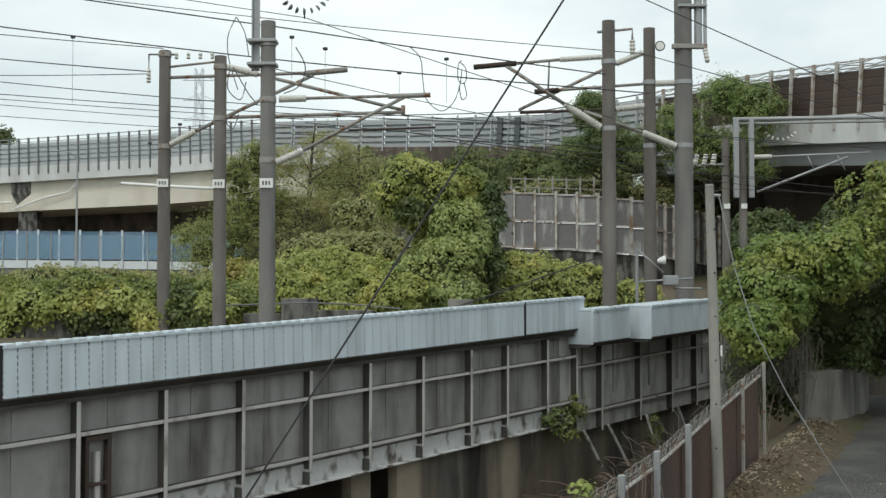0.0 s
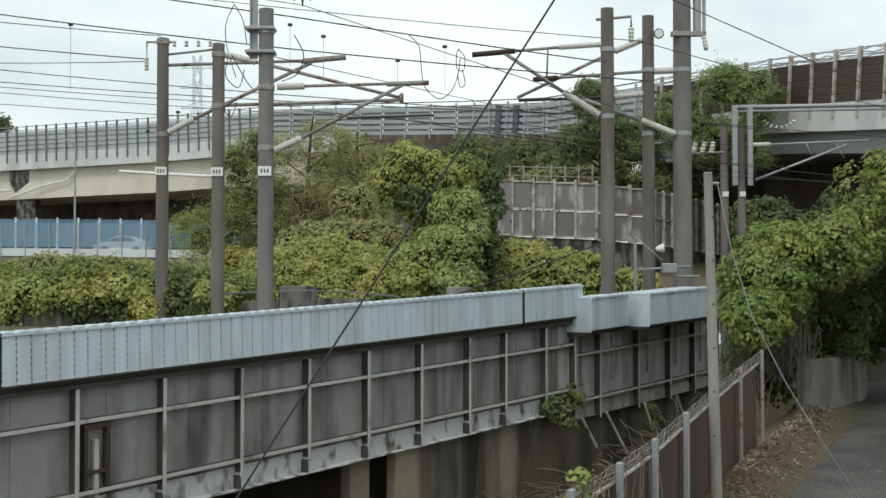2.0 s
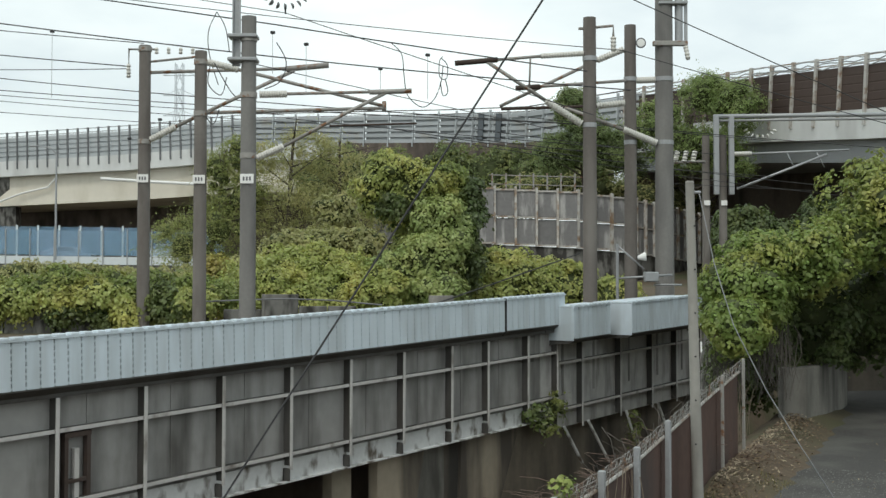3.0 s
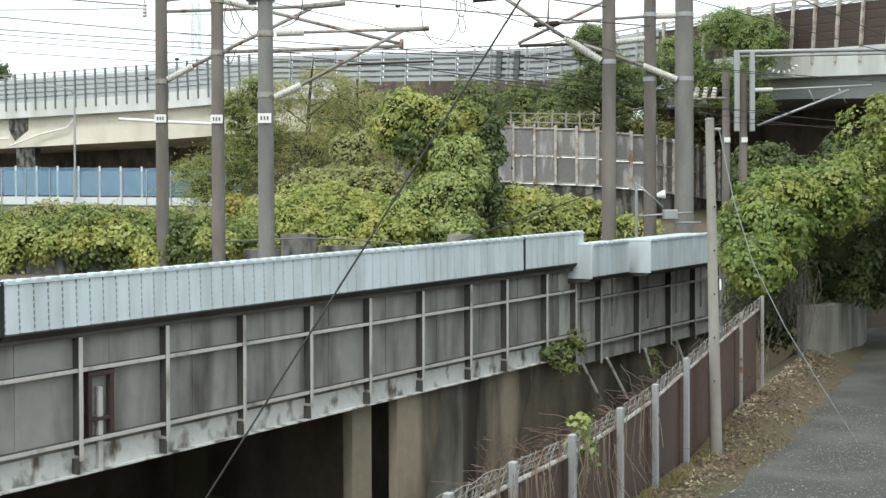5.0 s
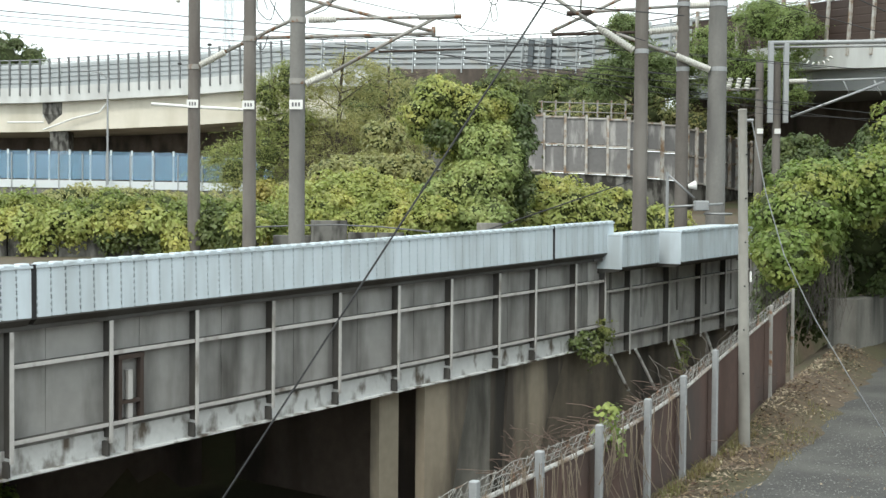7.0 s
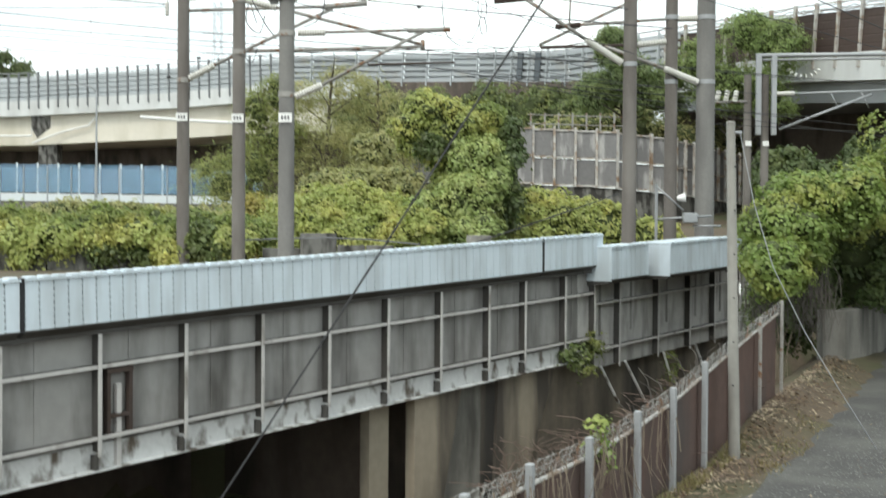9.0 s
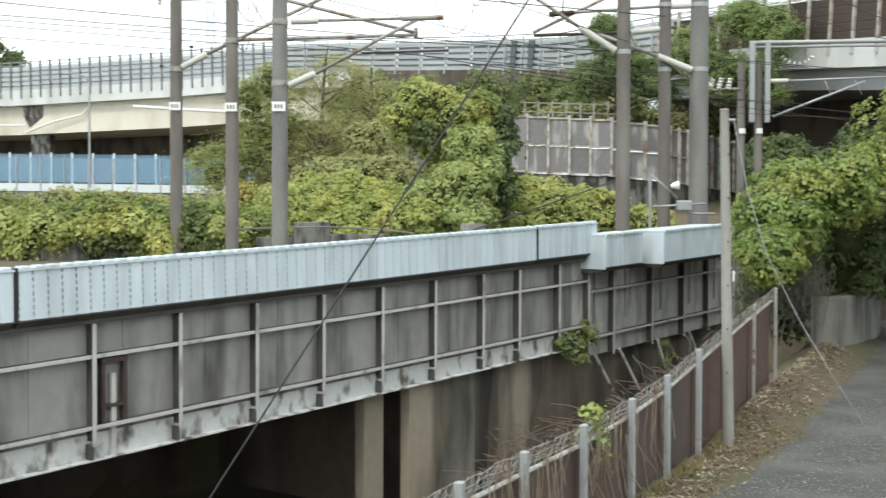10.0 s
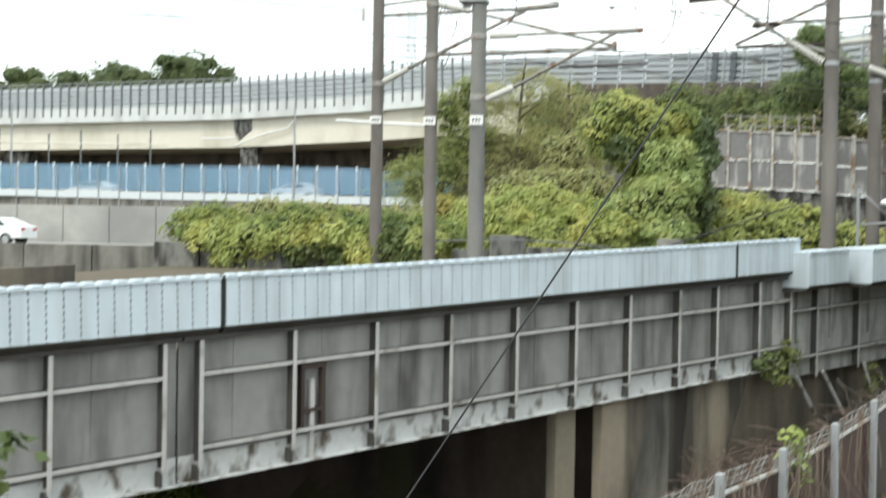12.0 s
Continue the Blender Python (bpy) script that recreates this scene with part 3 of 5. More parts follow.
        for i, (p, d) in enumerate(path_points(pts, step)):
            m = Matrix.Translation(p) @ Matrix.Rotation(math.atan2(d.y, d.x), 4, "Z") @ Matrix.Rotation(-math.atan2(d.z, d.to_2d().length), 4, "Y")
            piece("post", post, v, m)
            piece("barrier_panel", panel, v, m)
            if step == 2.6 and i in (10, 11):
                piece("window_pane", dark, v, m @ Matrix.Translation((0, -0.12, 0)))
    # slack mesh wire along the top of the brown barrier
    rng = random.Random(9)
    for j in range(3):
        bm = bmesh.new()
        line(bm, [p + Vector((0, -0.05, -0.15 - 0.22 * j + rng.uniform(-0.1, 0.1))) for p, d in path_points(VIA[8:], 0.7)], 0.035, 4)
        part("mesh_wire", bm, GALV, v)
    # Dark backings added below the far side in place of deep shade.
    bm = bmesh.new()
    ribbon(bm, VIA[:7], 10.2, 10.6, -16, -4.7)
    part("shade_backing", bm, SHADE_DARK, v, "dark backing added below the viaduct to stand for the shade there")
    bm = bmesh.new()
    ribbon(bm, VIA[7:], 10.2, 10.6, -16, -4.7)
    part("shade_backing", bm, SHADE_DARK, v, "dark backing added below the viaduct to stand for the shade there")
    # piers: a column under a cap that flares out to the girder
    for x, y, top in ((-76, 138, 12.5), (-44.6, 131.4, 15.6), (-106, 145, 12.5)):
        bm = bmesh.new()
        rings = []
        for w, z in ((1.0, 1.0), (1.0, top - 3.4), (1.1, top - 2.6), (1.6, top - 1.5), (1.6, top)):
            rings.append([bm.verts.new((x + sx * w, y + sy * w * 0.9, z)) for sx, sy in ((-1, -1), (1, -1), (1, 1), (-1, 1))])
        for r0, r1 in zip(rings, rings[1:]):
            for k in range(4):
                bm.faces.new((r0[k], r0[(k + 1) % 4], r1[(k + 1) % 4], r1[k]))
        bm.faces.new(rings[0][::-1]), bm.faces.new(rings[-1])
        part("pier", bm, WALL_STAIN, v, "dark mossy concrete pier with a flared cap")


make_viaduct()


def make_blue_screen(label, pts, step, tall, posts, skirt):
    v = thing("blue_screen_fence", (pts[1][0], pts[1][1], 5.5), label, "fence", "blue screens")
    if skirt:
        bm = bmesh.new()
        ribbon(bm, pts, 0.0, 0.5, -2.75, -2.1)
        part("guard_rail", bm, GUARD, v, "white guard rail")
        bm = bmesh.new()
        ribbon(bm, pts, 0.1, 0.4, -6.3, -2.76)
        part("kerb_wall", bm, WALL_GREY, v)
    bm = bmesh.new()
    box(bm, (step / 2, 0.06, -tall / 2), (step - 0.08, 0.03, tall))
    panel = finish(bm, "screen_panel", BLUE)
    bm = bmesh.new()
    box(bm, (0, -0.02, -1.9), (0.08 if skirt else 0.16, 0.1, 4.1))
    post = finish(bm, "post", posts)
    for p, d in path_points(pts, step):
        m = Matrix.Translation(p) @ Matrix.Rotation(math.atan2(d.y, d.x), 4, "Z")
        piece("screen_panel", panel, v, m)
        piece("post", post, v, m)


make_blue_screen("translucent blue screen fence along the expressway", [(-90, 104, 8.55), (-57, 101, 8.6), (-36.4, 100, 8.4), (-18, 99.3, 8.2)], 2.0, 2.0, GALV, True)
make_blue_screen("blue screen with white posts across the expressway", [(-100, 114.6, 9.45), (-60, 113.4, 9.45), (-36, 113.0, 9.3), (-27, 113.0, 9.2)], 1.95, 2.6, GUARD, False)


def make_noise_wall():
    v = thing("curved_noise_wall", (9, 72, 5.5), "curved grey noise wall of two rows of panels", "wall")
    pts = [(-3, 74, 9.7), (3.2, 72, 9.6), (8.9, 72, 9.36), (12.2, 73.8, 9.15), (15.0, 77.5, 8.95), (21.5, 87, 8.5), (27, 97, 8.3)]
    bm = bmesh.new()
    ribbon(bm, pts, 0.1, 0.4, -7, -3.3)
    part("footing", bm, WALL_STAIN, v)
    step = 1.25
    bm = bmesh.new()
    box(bm, (0, -0.03, -1.55), (0.14, 0.22, 3.5))
    post = finish(bm, "post", PALE_POST)
    bm = bmesh.new()
    box(bm, (step / 2, 0.1, -0.82), (step - 0.1, 0.08, 1.5), bevel=0.03)
    panel = finish(bm, "noise_panel", WALL_PANEL)
    bm = bmesh.new()
    box(bm, (step / 2, 0.02, -1.63), (step, 0.1, 0.1))
    beam = finish(bm, "rail", PALE_POST)
    for p, d in path_points(pts, step):
        m = Matrix.Translation(p) @ Matrix.Rotation(math.atan2(d.y, d.x), 4, "Z")
        piece("post", post, v, m)
        piece("noise_panel", panel, v, m)
        piece("noise_panel", panel, v, m @ Matrix.Translation((0, 0, -1.65)))
        for z in (1.6, 0, -1.62):
            piece("rail", beam, v, m @ Matrix.Translation((0, 0, z)))


make_noise_wall()


# ---- plants ----
def lumps(blob, k, size, seed):
    """Smaller swellings over a large one, for an uneven outline."""
    rng = random.Random(seed)
    cx, cy, cz, rx, ry, rz = blob
    out = [blob]
    for _ in range(k):
        d = Vector((rng.gauss(0, 1), rng.gauss(0, 1), rng.gauss(0.25, 1))).normalized()
        s = size * rng.uniform(0.6, 1.3)
        out.append((cx + d.x * rx * 0.9, cy + d.y * ry * 0.9, cz + d.z * rz * 0.9, s * 1.1, s * 1.1, s * 0.8))
    return out


def leaf_mesh(name, blobs, count, size, mat, seed, ragged=0.2, up=0.7, floor=-99.0, tuft=15):
    """Leaves in domed tufts over the swellings, with gaps between the tufts."""
    rng = np.random.default_rng(seed)
    B = np.array(blobs, float)
    area = (B[:, 3] * B[:, 4] + B[:, 3] * B[:, 5] + B[:, 4] * B[:, 5])
    many_tufts = max(6, count // tuft)
    pick = rng.choice(len(B), size=many_tufts, p=area / area.sum())
    d = rng.normal(size=(many_tufts, 3)) + np.array([0, 0, 0.25])
    d /= np.linalg.norm(d, axis=1)[:, None]
    c, r = B[pick, :3], B[pick, 3:]
    p = c + d * r
    wave = np.zeros((many_tufts, 1))
    for f, amp in ((1.3, 0.10), (2.9, 0.07), (5.3, 0.045)):
        k = rng.normal(size=(3, 3)) * f / (size * 7) * 0.9
        ph = rng.uniform(0, 6.28, 3)
        wave += amp * np.sin(p @ k + ph).sum(1)[:, None] / 1.4
    p = c + d * r * (1 + wave + rng.normal(size=(many_tufts, 1)) * ragged * 0.5)
    keep = p[:, 2] > floor
    for k in range(len(B)):
        inside = (((p - B[k, :3]) / (B[k, 3:] * 0.86)) ** 2).sum(1) < 1
        keep &= ~(inside & (pick != k))
    p, d, r = p[keep], d[keep], r[keep]
    axis = d / r
    axis /= np.linalg.norm(axis, axis=1)[:, None]
    axis = axis * 0.8 + rng.normal(size=axis.shape) * 0.15 + np.array([0, 0, up])
    axis /= np.linalg.norm(axis, axis=1)[:, None]
    big = size * rng.uniform(0.75, 1.5, size=(len(p), 1))
    axis, big = np.repeat(axis, tuft, 0), np.repeat(big, tuft, 0)
    off = rng.normal(size=axis.shape)
    off -= axis * (off * axis).sum(1)[:, None]
    p = np.repeat(p, tuft, 0) + off * big - axis * big * 0.42 * (off ** 2).sum(1)[:, None] ** 0.75 + axis * rng.normal(size=big.shape) * size * 0.25
    keep = p[:, 2] > floor - size
    p, axis, off = p[keep], axis[keep], off[keep]
    n = len(p)
    nrm = axis + off * 0.42 + rng.normal(size=(n, 3)) * 0.3
    nrm /= np.linalg.norm(nrm, axis=1)[:, None]
    t = off + rng.normal(size=(n, 3)) * 0.5 + np.array([0, 0, -0.5])
    t -= nrm * (t * nrm).sum(1)[:, None]
    t /= np.linalg.norm(t, axis=1)[:, None]
    s = np.cross(nrm, t)
    L = size * rng.uniform(0.6, 1.35, size=(n, 1))
    fold = nrm * L * 0.12
    V = np.stack([p - t * L * 0.5, p + s * L * 0.42 - fold - t * L * 0.1, p + t * L * 0.55 - fold, p - s * L * 0.42 - fold - t * L * 0.1], 1).reshape(-1, 3)
    me = bpy.data.meshes.new(name)
    idx = np.arange(n)[:, None] * 4
    F = np.concatenate([idx + [0, 1, 2], idx + [0, 2, 3]], 1).reshape(-1, 3)
    me.vertices.add(len(V)), me.loops.add(len(F) * 3), me.polygons.add(len(F))
    me.vertices.foreach_set("co", V.ravel())
    me.loops.foreach_set("vertex_index", F.ravel())
    me.polygons.foreach_set("loop_start", np.arange(len(F)) * 3)
    me.materials.append(mat)
    me.update(calc_edges=True)
    return me


def shrub(name, base, blobs, count, size, mat, label, category, seed, ragged=0.2, core=0.78, floor=-99.0, up=0.7, kind=""):
    top = thing(name, base, label, category, kind=kind)
    at = Vector(base)
    me = leaf_mesh("foliage", blobs, count, size, mat, seed, ragged, up, floor)
    me.transform(Matrix.Translation(-at))
    ob = new("foliage", me)
    ob.parent = top
    # Added dark spheres stand for the shade deep inside the leaves.
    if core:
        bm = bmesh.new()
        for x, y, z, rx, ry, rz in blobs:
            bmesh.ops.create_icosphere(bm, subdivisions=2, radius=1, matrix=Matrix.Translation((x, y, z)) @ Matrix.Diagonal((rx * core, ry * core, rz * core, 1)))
        tagged(part("shade_core", bm, CORE, top), kind="stuff")
    return top


def many(blobs, k, size, seed):
    out = []
    for i, b in enumerate(blobs):
        out += lumps(b, k, size, seed + i)
    return out


shrub("vine_mound", (-1.3, 45.4, 2.4), many([(-1.25, 45.2, 7.75, 1.05, 1.1, 0.85), (-1.5, 45.4, 7.0, 0.75, 0.9, 0.6), (-0.9, 45.4, 6.6, 0.6, 0.8, 0.6), (-0.15, 45.2, 7.3, 0.7, 0.8, 0.6), (-0.6, 45.6, 5.2, 0.35, 0.4, 1.4)], 16, 0.4, 11), 42000, 0.115, KUDZU,
      "rounded yellow-green head of a vine-covered shrub", "vines", 1, floor=2.2, ragged=0.3, up=0.62)
shrub("vine_mound", (0.9, 46, 2.4), many([(0.85, 46.0, 7.6, 0.75, 0.8, 0.8), (1.2, 46.0, 6.8, 0.55, 0.7, 0.9)], 12, 0.3, 12), 22000, 0.11, LEAF_LUSH,
      "rounded deeper green head of a vine-covered shrub", "vines", 45, floor=2.2, ragged=0.3, up=0.62)
shrub("vine_mound", (0.2, 44.4, 2.4), many([(0.55, 44.7, 6.3, 0.85, 0.9, 0.7), (0.75, 44.5, 5.3, 0.9, 0.9, 0.9), (0.1, 44.1, 4.6, 1.0, 1.0, 0.85), (-0.9, 43.9, 4.1, 1.0, 0.9, 0.75), (0.45, 43.7, 3.5, 0.95, 0.9, 0.9)], 14, 0.36, 14), 60000, 0.12, VINE_FRESH,
      "cascade of fresh green vines down a tall shrub", "vines", 46, floor=2.2, ragged=0.32, up=0.65)
# Shaded side and hollow under the left head, painted with darker leaves.
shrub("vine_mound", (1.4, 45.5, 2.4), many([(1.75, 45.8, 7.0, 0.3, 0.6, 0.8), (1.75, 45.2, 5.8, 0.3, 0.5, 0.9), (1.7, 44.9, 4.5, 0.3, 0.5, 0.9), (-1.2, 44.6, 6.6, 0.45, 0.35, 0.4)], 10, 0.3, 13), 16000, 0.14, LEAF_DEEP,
      "hanging vines with the tall shrub's shaded side put into their dark leaves", "vines", 44, floor=2.4, ragged=0.4)
slope = many([(-3.9, 45, 4.2, 2.0, 1.4, 0.9), (-2.4, 43.6, 3.5, 1.7, 1.3, 0.85), (-5.4, 44, 3.6, 1.7, 1.4, 1.0), (-4.0, 43.2, 3.1, 2.2, 1.2, 0.8)], 16, 0.38, 21)
shrub("vine_mound", (-3.6, 44, 2.4), slope, 80000, 0.115, KUDZU, "slope of yellowing green vines behind the bridge", "vines", 12, floor=2.2, ragged=0.32, up=0.65)
shrub("grey_green_shrub", (-4, 50, 2.6), many([(-4.6, 50, 5.3, 2.0, 1.5, 0.85), (-3.7, 52, 6.9, 0.9, 1.0, 0.7), (-2.6, 50, 5.2, 0.9, 1.2, 0.9), (-4.6, 51, 4.2, 3.0, 1.6, 1.2)], 14, 0.36, 25), 42000, 0.13, LEAF_OLIVE,
      "grey-green shrubs behind the vines", "shrub", 13, floor=2.4)
shrub("vine_mound", (4.3, 48, 2.4), many([(3.2, 48, 3.7, 1.6, 1.5, 1.4), (5.3, 49, 3.6, 1.6, 1.5, 1.25), (2.2, 47, 3.2, 1.2, 1.2, 1.1), (7.6, 50, 3.2, 1.3, 1.3, 1.0)], 14, 0.4, 31), 46000, 0.12, KUDZU,
      "low mound of yellow-green vines", "vines", 2, floor=2.2)
hedge = many([(x, 37.6 + 0.4 * math.sin(x * 1.3), 3.55 + 0.12 * math.sin(x * 3.1), 1.1, 0.9, 0.5 + 0.12 * math.sin(x * 2.1)) for x in (-14.2, -12.6, -11.2, -9.8, -8.3, -6.9)], 14, 0.3, 51)
shrub("vine_hedge", (-10.5, 38, 2.35), hedge, 80000, 0.095, LEAF_LUSH, "low hedge of green vines over a concrete wall", "vines", 3, floor=2.9, ragged=0.35)
front = many([(-13.6, 36.5, 3.3, 0.7, 0.5, 0.45), (-12.3, 36.4, 3.3, 0.8, 0.5, 0.35), (-10.9, 36.5, 3.35, 0.5, 0.4, 0.25), (-9.5, 36.3, 3.45, 0.65, 0.45, 0.32),
              (-8.75, 36.2, 2.95, 0.3, 0.3, 0.4), (-6.8, 36.4, 3.3, 0.55, 0.45, 0.35), (-12.9, 36.2, 2.85, 0.35, 0.3, 0.4)], 12, 0.2, 53)
shrub("vine_hedge", (-10.5, 36.6, 2.35), front, 26000, 0.12, KUDZU, "yellowing vines spilling over the concrete wall", "vines", 41, floor=2.3, ragged=0.45, core=0.7)
shrub("vine_hedge", (-7.7, 36.2, 2.3), many([(-7.7, 36.3, 3.1, 0.62, 0.4, 0.62), (-8.3, 36.4, 2.7, 0.4, 0.3, 0.4), (-7.1, 36.4, 2.7, 0.4, 0.3, 0.4)], 10, 0.2, 55), 11000, 0.12, LEAF_MID,
      "deep green vine clump hanging over the wall", "vines", 42, floor=2.2, ragged=0.4, core=0.7)
# Dark leaves added here paint the shaded hollow under the hedge.
shrub("vine_hedge", (-10.3, 36.2, 2.3), many([(-10.6, 36.25, 2.85, 0.6, 0.2, 0.22), (-9.6, 36.25, 2.75, 0.4, 0.2, 0.25)], 8, 0.14, 57), 2600, 0.1, LEAF_DEEP,
      "sparse dark leaves added for the shaded hollow under the hedge", "vines", 43, floor=2.2, ragged=0.5, core=0.0)
shrub("undergrowth", (-10, 52, 2.5), many([(x, 52 + math.sin(x), 3.5, 2.2, 2.2, 1.1) for x in (-17, -14, -11.4, -8.6)], 12, 0.5, 71), 60000, 0.1, LEAF_OLIVE,
      "grey-green undergrowth below the expressway", "undergrowth", 4, floor=2.4)
shrub("yellow_shrub", (-7.6, 46, 2.5), many([(-7.7, 46, 3.6, 0.95, 0.9, 1.1)], 12, 0.28, 91), 14000, 0.11, LEAF_YELLOW, "pale yellow shrub behind the mast", "shrub", 5, floor=2.4)
right = many([(7.2, 27.6, 3.55, 0.75, 0.9, 0.75), (7.9, 28.4, 4.2, 0.8, 1.0, 0.75), (9.2, 29.0, 4.35, 0.9, 1.0, 0.65), (10.6, 30, 4.85, 0.9, 1.2, 0.7), (6.85, 26.9, 2.85, 0.45, 0.6, 0.65), (8.0, 28.6, 3.2, 0.5, 0.6, 0.6)], 18, 0.32, 111)
shrub("vine_thicket", (8, 28, 1.0), right, 70000, 0.1, LEAF_GREEN, "thick bank of green and yellow vines over a wall", "vines", 6, floor=1.9, ragged=0.35, up=0.4)
# The swellings farthest right lie out of view, added to shade the lane.
behind = many([(12.3, 29.2, 5.55, 1.5, 1.4, 0.75), (12.4, 30.6, 6.0, 1.7, 1.5, 1.0), (14.6, 31, 6.1, 1.8, 1.7, 1.3), (15.0, 27.5, 5.6, 2.0, 2.0, 1.8), (14.0, 24.2, 5.0, 1.8, 1.8, 1.8), (16.0, 30.0, 7.6, 2.2, 2.0, 1.4)], 18, 0.36, 115)
shrub("vine_thicket", (13, 29, 1.0), behind, 90000, 0.11, LEAF_LUSH, "tall bank of deep green vines beside the lane, its unseen end added for shade", "vines", 7, floor=1.9, ragged=0.35, up=0.4)


# Leaf colour darkened here to carry the shade beneath the overhanging vines.
shrub("shade_thicket", (11, 32, 1), many([(10.0, 31.0, 3.2, 1.1, 0.8, 0.8), (11.6, 31.6, 3.3, 1.3, 0.9, 0.9), (8.3, 30.6, 2.0, 1.1, 0.7, 1.2), (9.8, 31.8, 2.6, 1.4, 0.9, 1.2), (12.0, 33, 3.0, 1.6, 1.0, 1.5), (14.5, 34, 3.2, 1.8, 1.0, 1.8)], 12, 0.4, 121), 42000, 0.11, LEAF_DEEP, "growth under the vine bank with shade put into its dark leaves", "vines", 8, floor=0.5)


def limbs(base, top, spread, count, r, seed):
    rng = random.Random(seed)
    bm = bmesh.new()
    b, t = Vector(base), Vector(top)
    tube(bm, b, t, r, r * 0.45, 8)
    for k in range(count):
        p = b.lerp(t, rng.uniform(0.3, 0.95))
        q = p + Vector((rng.gauss(0, spread), rng.gauss(0, spread), rng.uniform(0.3, 1) * spread))
        tube(bm, p, q, r * 0.35, r * 0.1, 6)
    return bm


def tree(base, top, blobs, count, size, mat, label, seed, ragged=0.4, core=0.55, trunk=0.16):
    t = thing("tree", base, label, "tree")
    part("trunk", limbs(base, top, 1.4, 14, trunk, seed), BARK, t)
    at = Vector(base)
    me = leaf_mesh("crown", blobs, count, size, mat, seed, ragged, 0.55, tuft=5)
    me.transform(Matrix.Translation(-at))
    ob = new("crown", me)
    ob.parent = t
    # The crown is filled with dark spheres as painted shade between its leaves.
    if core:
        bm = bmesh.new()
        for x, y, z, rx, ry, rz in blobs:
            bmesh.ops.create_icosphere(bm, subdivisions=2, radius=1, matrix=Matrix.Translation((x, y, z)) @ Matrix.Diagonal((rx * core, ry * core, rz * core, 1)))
        tagged(part("shade_core", bm, CORE, t), kind="stuff")
    return t


tree((-12.4, 70, 4.2), (-11.4, 70, 11.6), many([(-13.7, 70, 6.1, 1.7, 2, 1.4), (-11.8, 70, 7.0, 1.6, 2, 1.6), (-10.6, 70, 8.8, 1.2, 1.4, 1.3), (-11.9, 70, 10.2, 0.6, 0.9, 0.9), (-10.7, 70, 11.3, 0.5, 0.8, 0.8)], 18, 0.55, 131), 90000, 0.075, FEATHER, "soft feathery green tree beside the expressway", 21, 0.75, 0.45)
tree((-8.2, 71, 4.2), (-7.6, 71, 12.8), many([(-8.9, 71, 10.8, 1.1, 1.2, 1.3), (-7.2, 71, 11.6, 1.2, 1.2, 1.2), (-7.8, 71, 8.8, 1.7, 1.6, 1.4), (-9.0, 71, 6.8, 1.5, 1.4, 1.4)], 14, 0.55, 141), 44000, 0.08, LEAF_OLIVE, "thin-crowned olive tree with sky showing through", 22, 0.9, 0.0)
tree((-5.0, 72, 4.2), (-5.0, 72, 12.4), many([(-5.6, 72, 11.4, 1.0, 1.2, 1.1), (-4.2, 72, 10.2, 1.1, 1.2, 1.1), (-5.4, 72, 8.6, 1.7, 1.6, 1.3), (-3.4, 72, 8.4, 1.1, 1.2, 1.1)], 14, 0.55, 151), 40000, 0.08, LEAF_OLIVE, "thin-crowned olive tree with sky showing through", 23, 0.9, 0.0)
tree((11, 80, 4.5), (10, 78.5, 15), many([(9.6, 78, 15.2, 0.9, 1.2, 1.2), (10.4, 78, 13.4, 1.5, 1.6, 1.3), (12.4, 78, 12.2, 1.8, 1.6, 1.5), (8.6, 79, 12.2, 1.4, 1.4, 1.3)], 16, 0.55, 161), 70000, 0.1, TREE_DARK,
     "dark green tree in front of the viaduct", 24, 0.5, 0.66, 0.22)
tree((17, 77, 4.5), (16.6, 75, 14.4), many([(14.6, 76, 13.9, 1.5, 1.5, 1.3), (17.4, 75, 15.4, 1.5, 1.4, 1.3), (16.2, 75.5, 12.4, 1.8, 1.6, 1.3), (19.2, 73.5, 14.6, 1.2, 1.3, 1.3), (18.6, 74, 11.8, 1.2, 1.3, 1.2)], 16, 0.6, 163), 90000, 0.095, TREE_GREEN,
     "feathery mid-green tree in front of the viaduct", 25, 0.6, 0.6, 0.22)
shrub("embankment_shrubs", (4, 97, 6), many([(x, 97 - 0.02 * x * x, 11.9 + 0.2 * x % 0.8, 3.0, 2.4, 2.5) for x in (-7, -2.5, 2, 5.5, 8.5, 11)], 14, 0.7, 171), 60000, 0.17, LEAF_MID, "dark green shrubs on the bank below the viaduct", "shrub", 14, floor=5.5)
shrub("embankment_shrubs", (13, 84, 6), many([(7.0, 84, 10.2, 2.2, 1.4, 1.3), (11.5, 84, 10.6, 2.0, 1.4, 1.4), (15.0, 86, 10.0, 2.2, 1.4, 1.4), (19, 91, 9.8, 2.6, 1.8, 1.6)], 12, 0.6, 181), 60000, 0.1, LEAF_OLIVE, "green shrubs behind the noise wall", "shrub", 15, floor=5.5)
# These shrubs use the dark leaf to fill the viaduct's shaded underside.
shrub("embankment_shrubs", (20, 66, 3), many([(16.4, 60, 5.8, 1.8, 1.6, 2.0), (20.0, 60, 5.8, 2.4, 1.8, 2.2)], 12, 0.6, 185), 24000, 0.18, LEAF_DEEP, "shrubs below the viaduct with shade put into their dark leaves", "shrub", 16, floor=2.5)
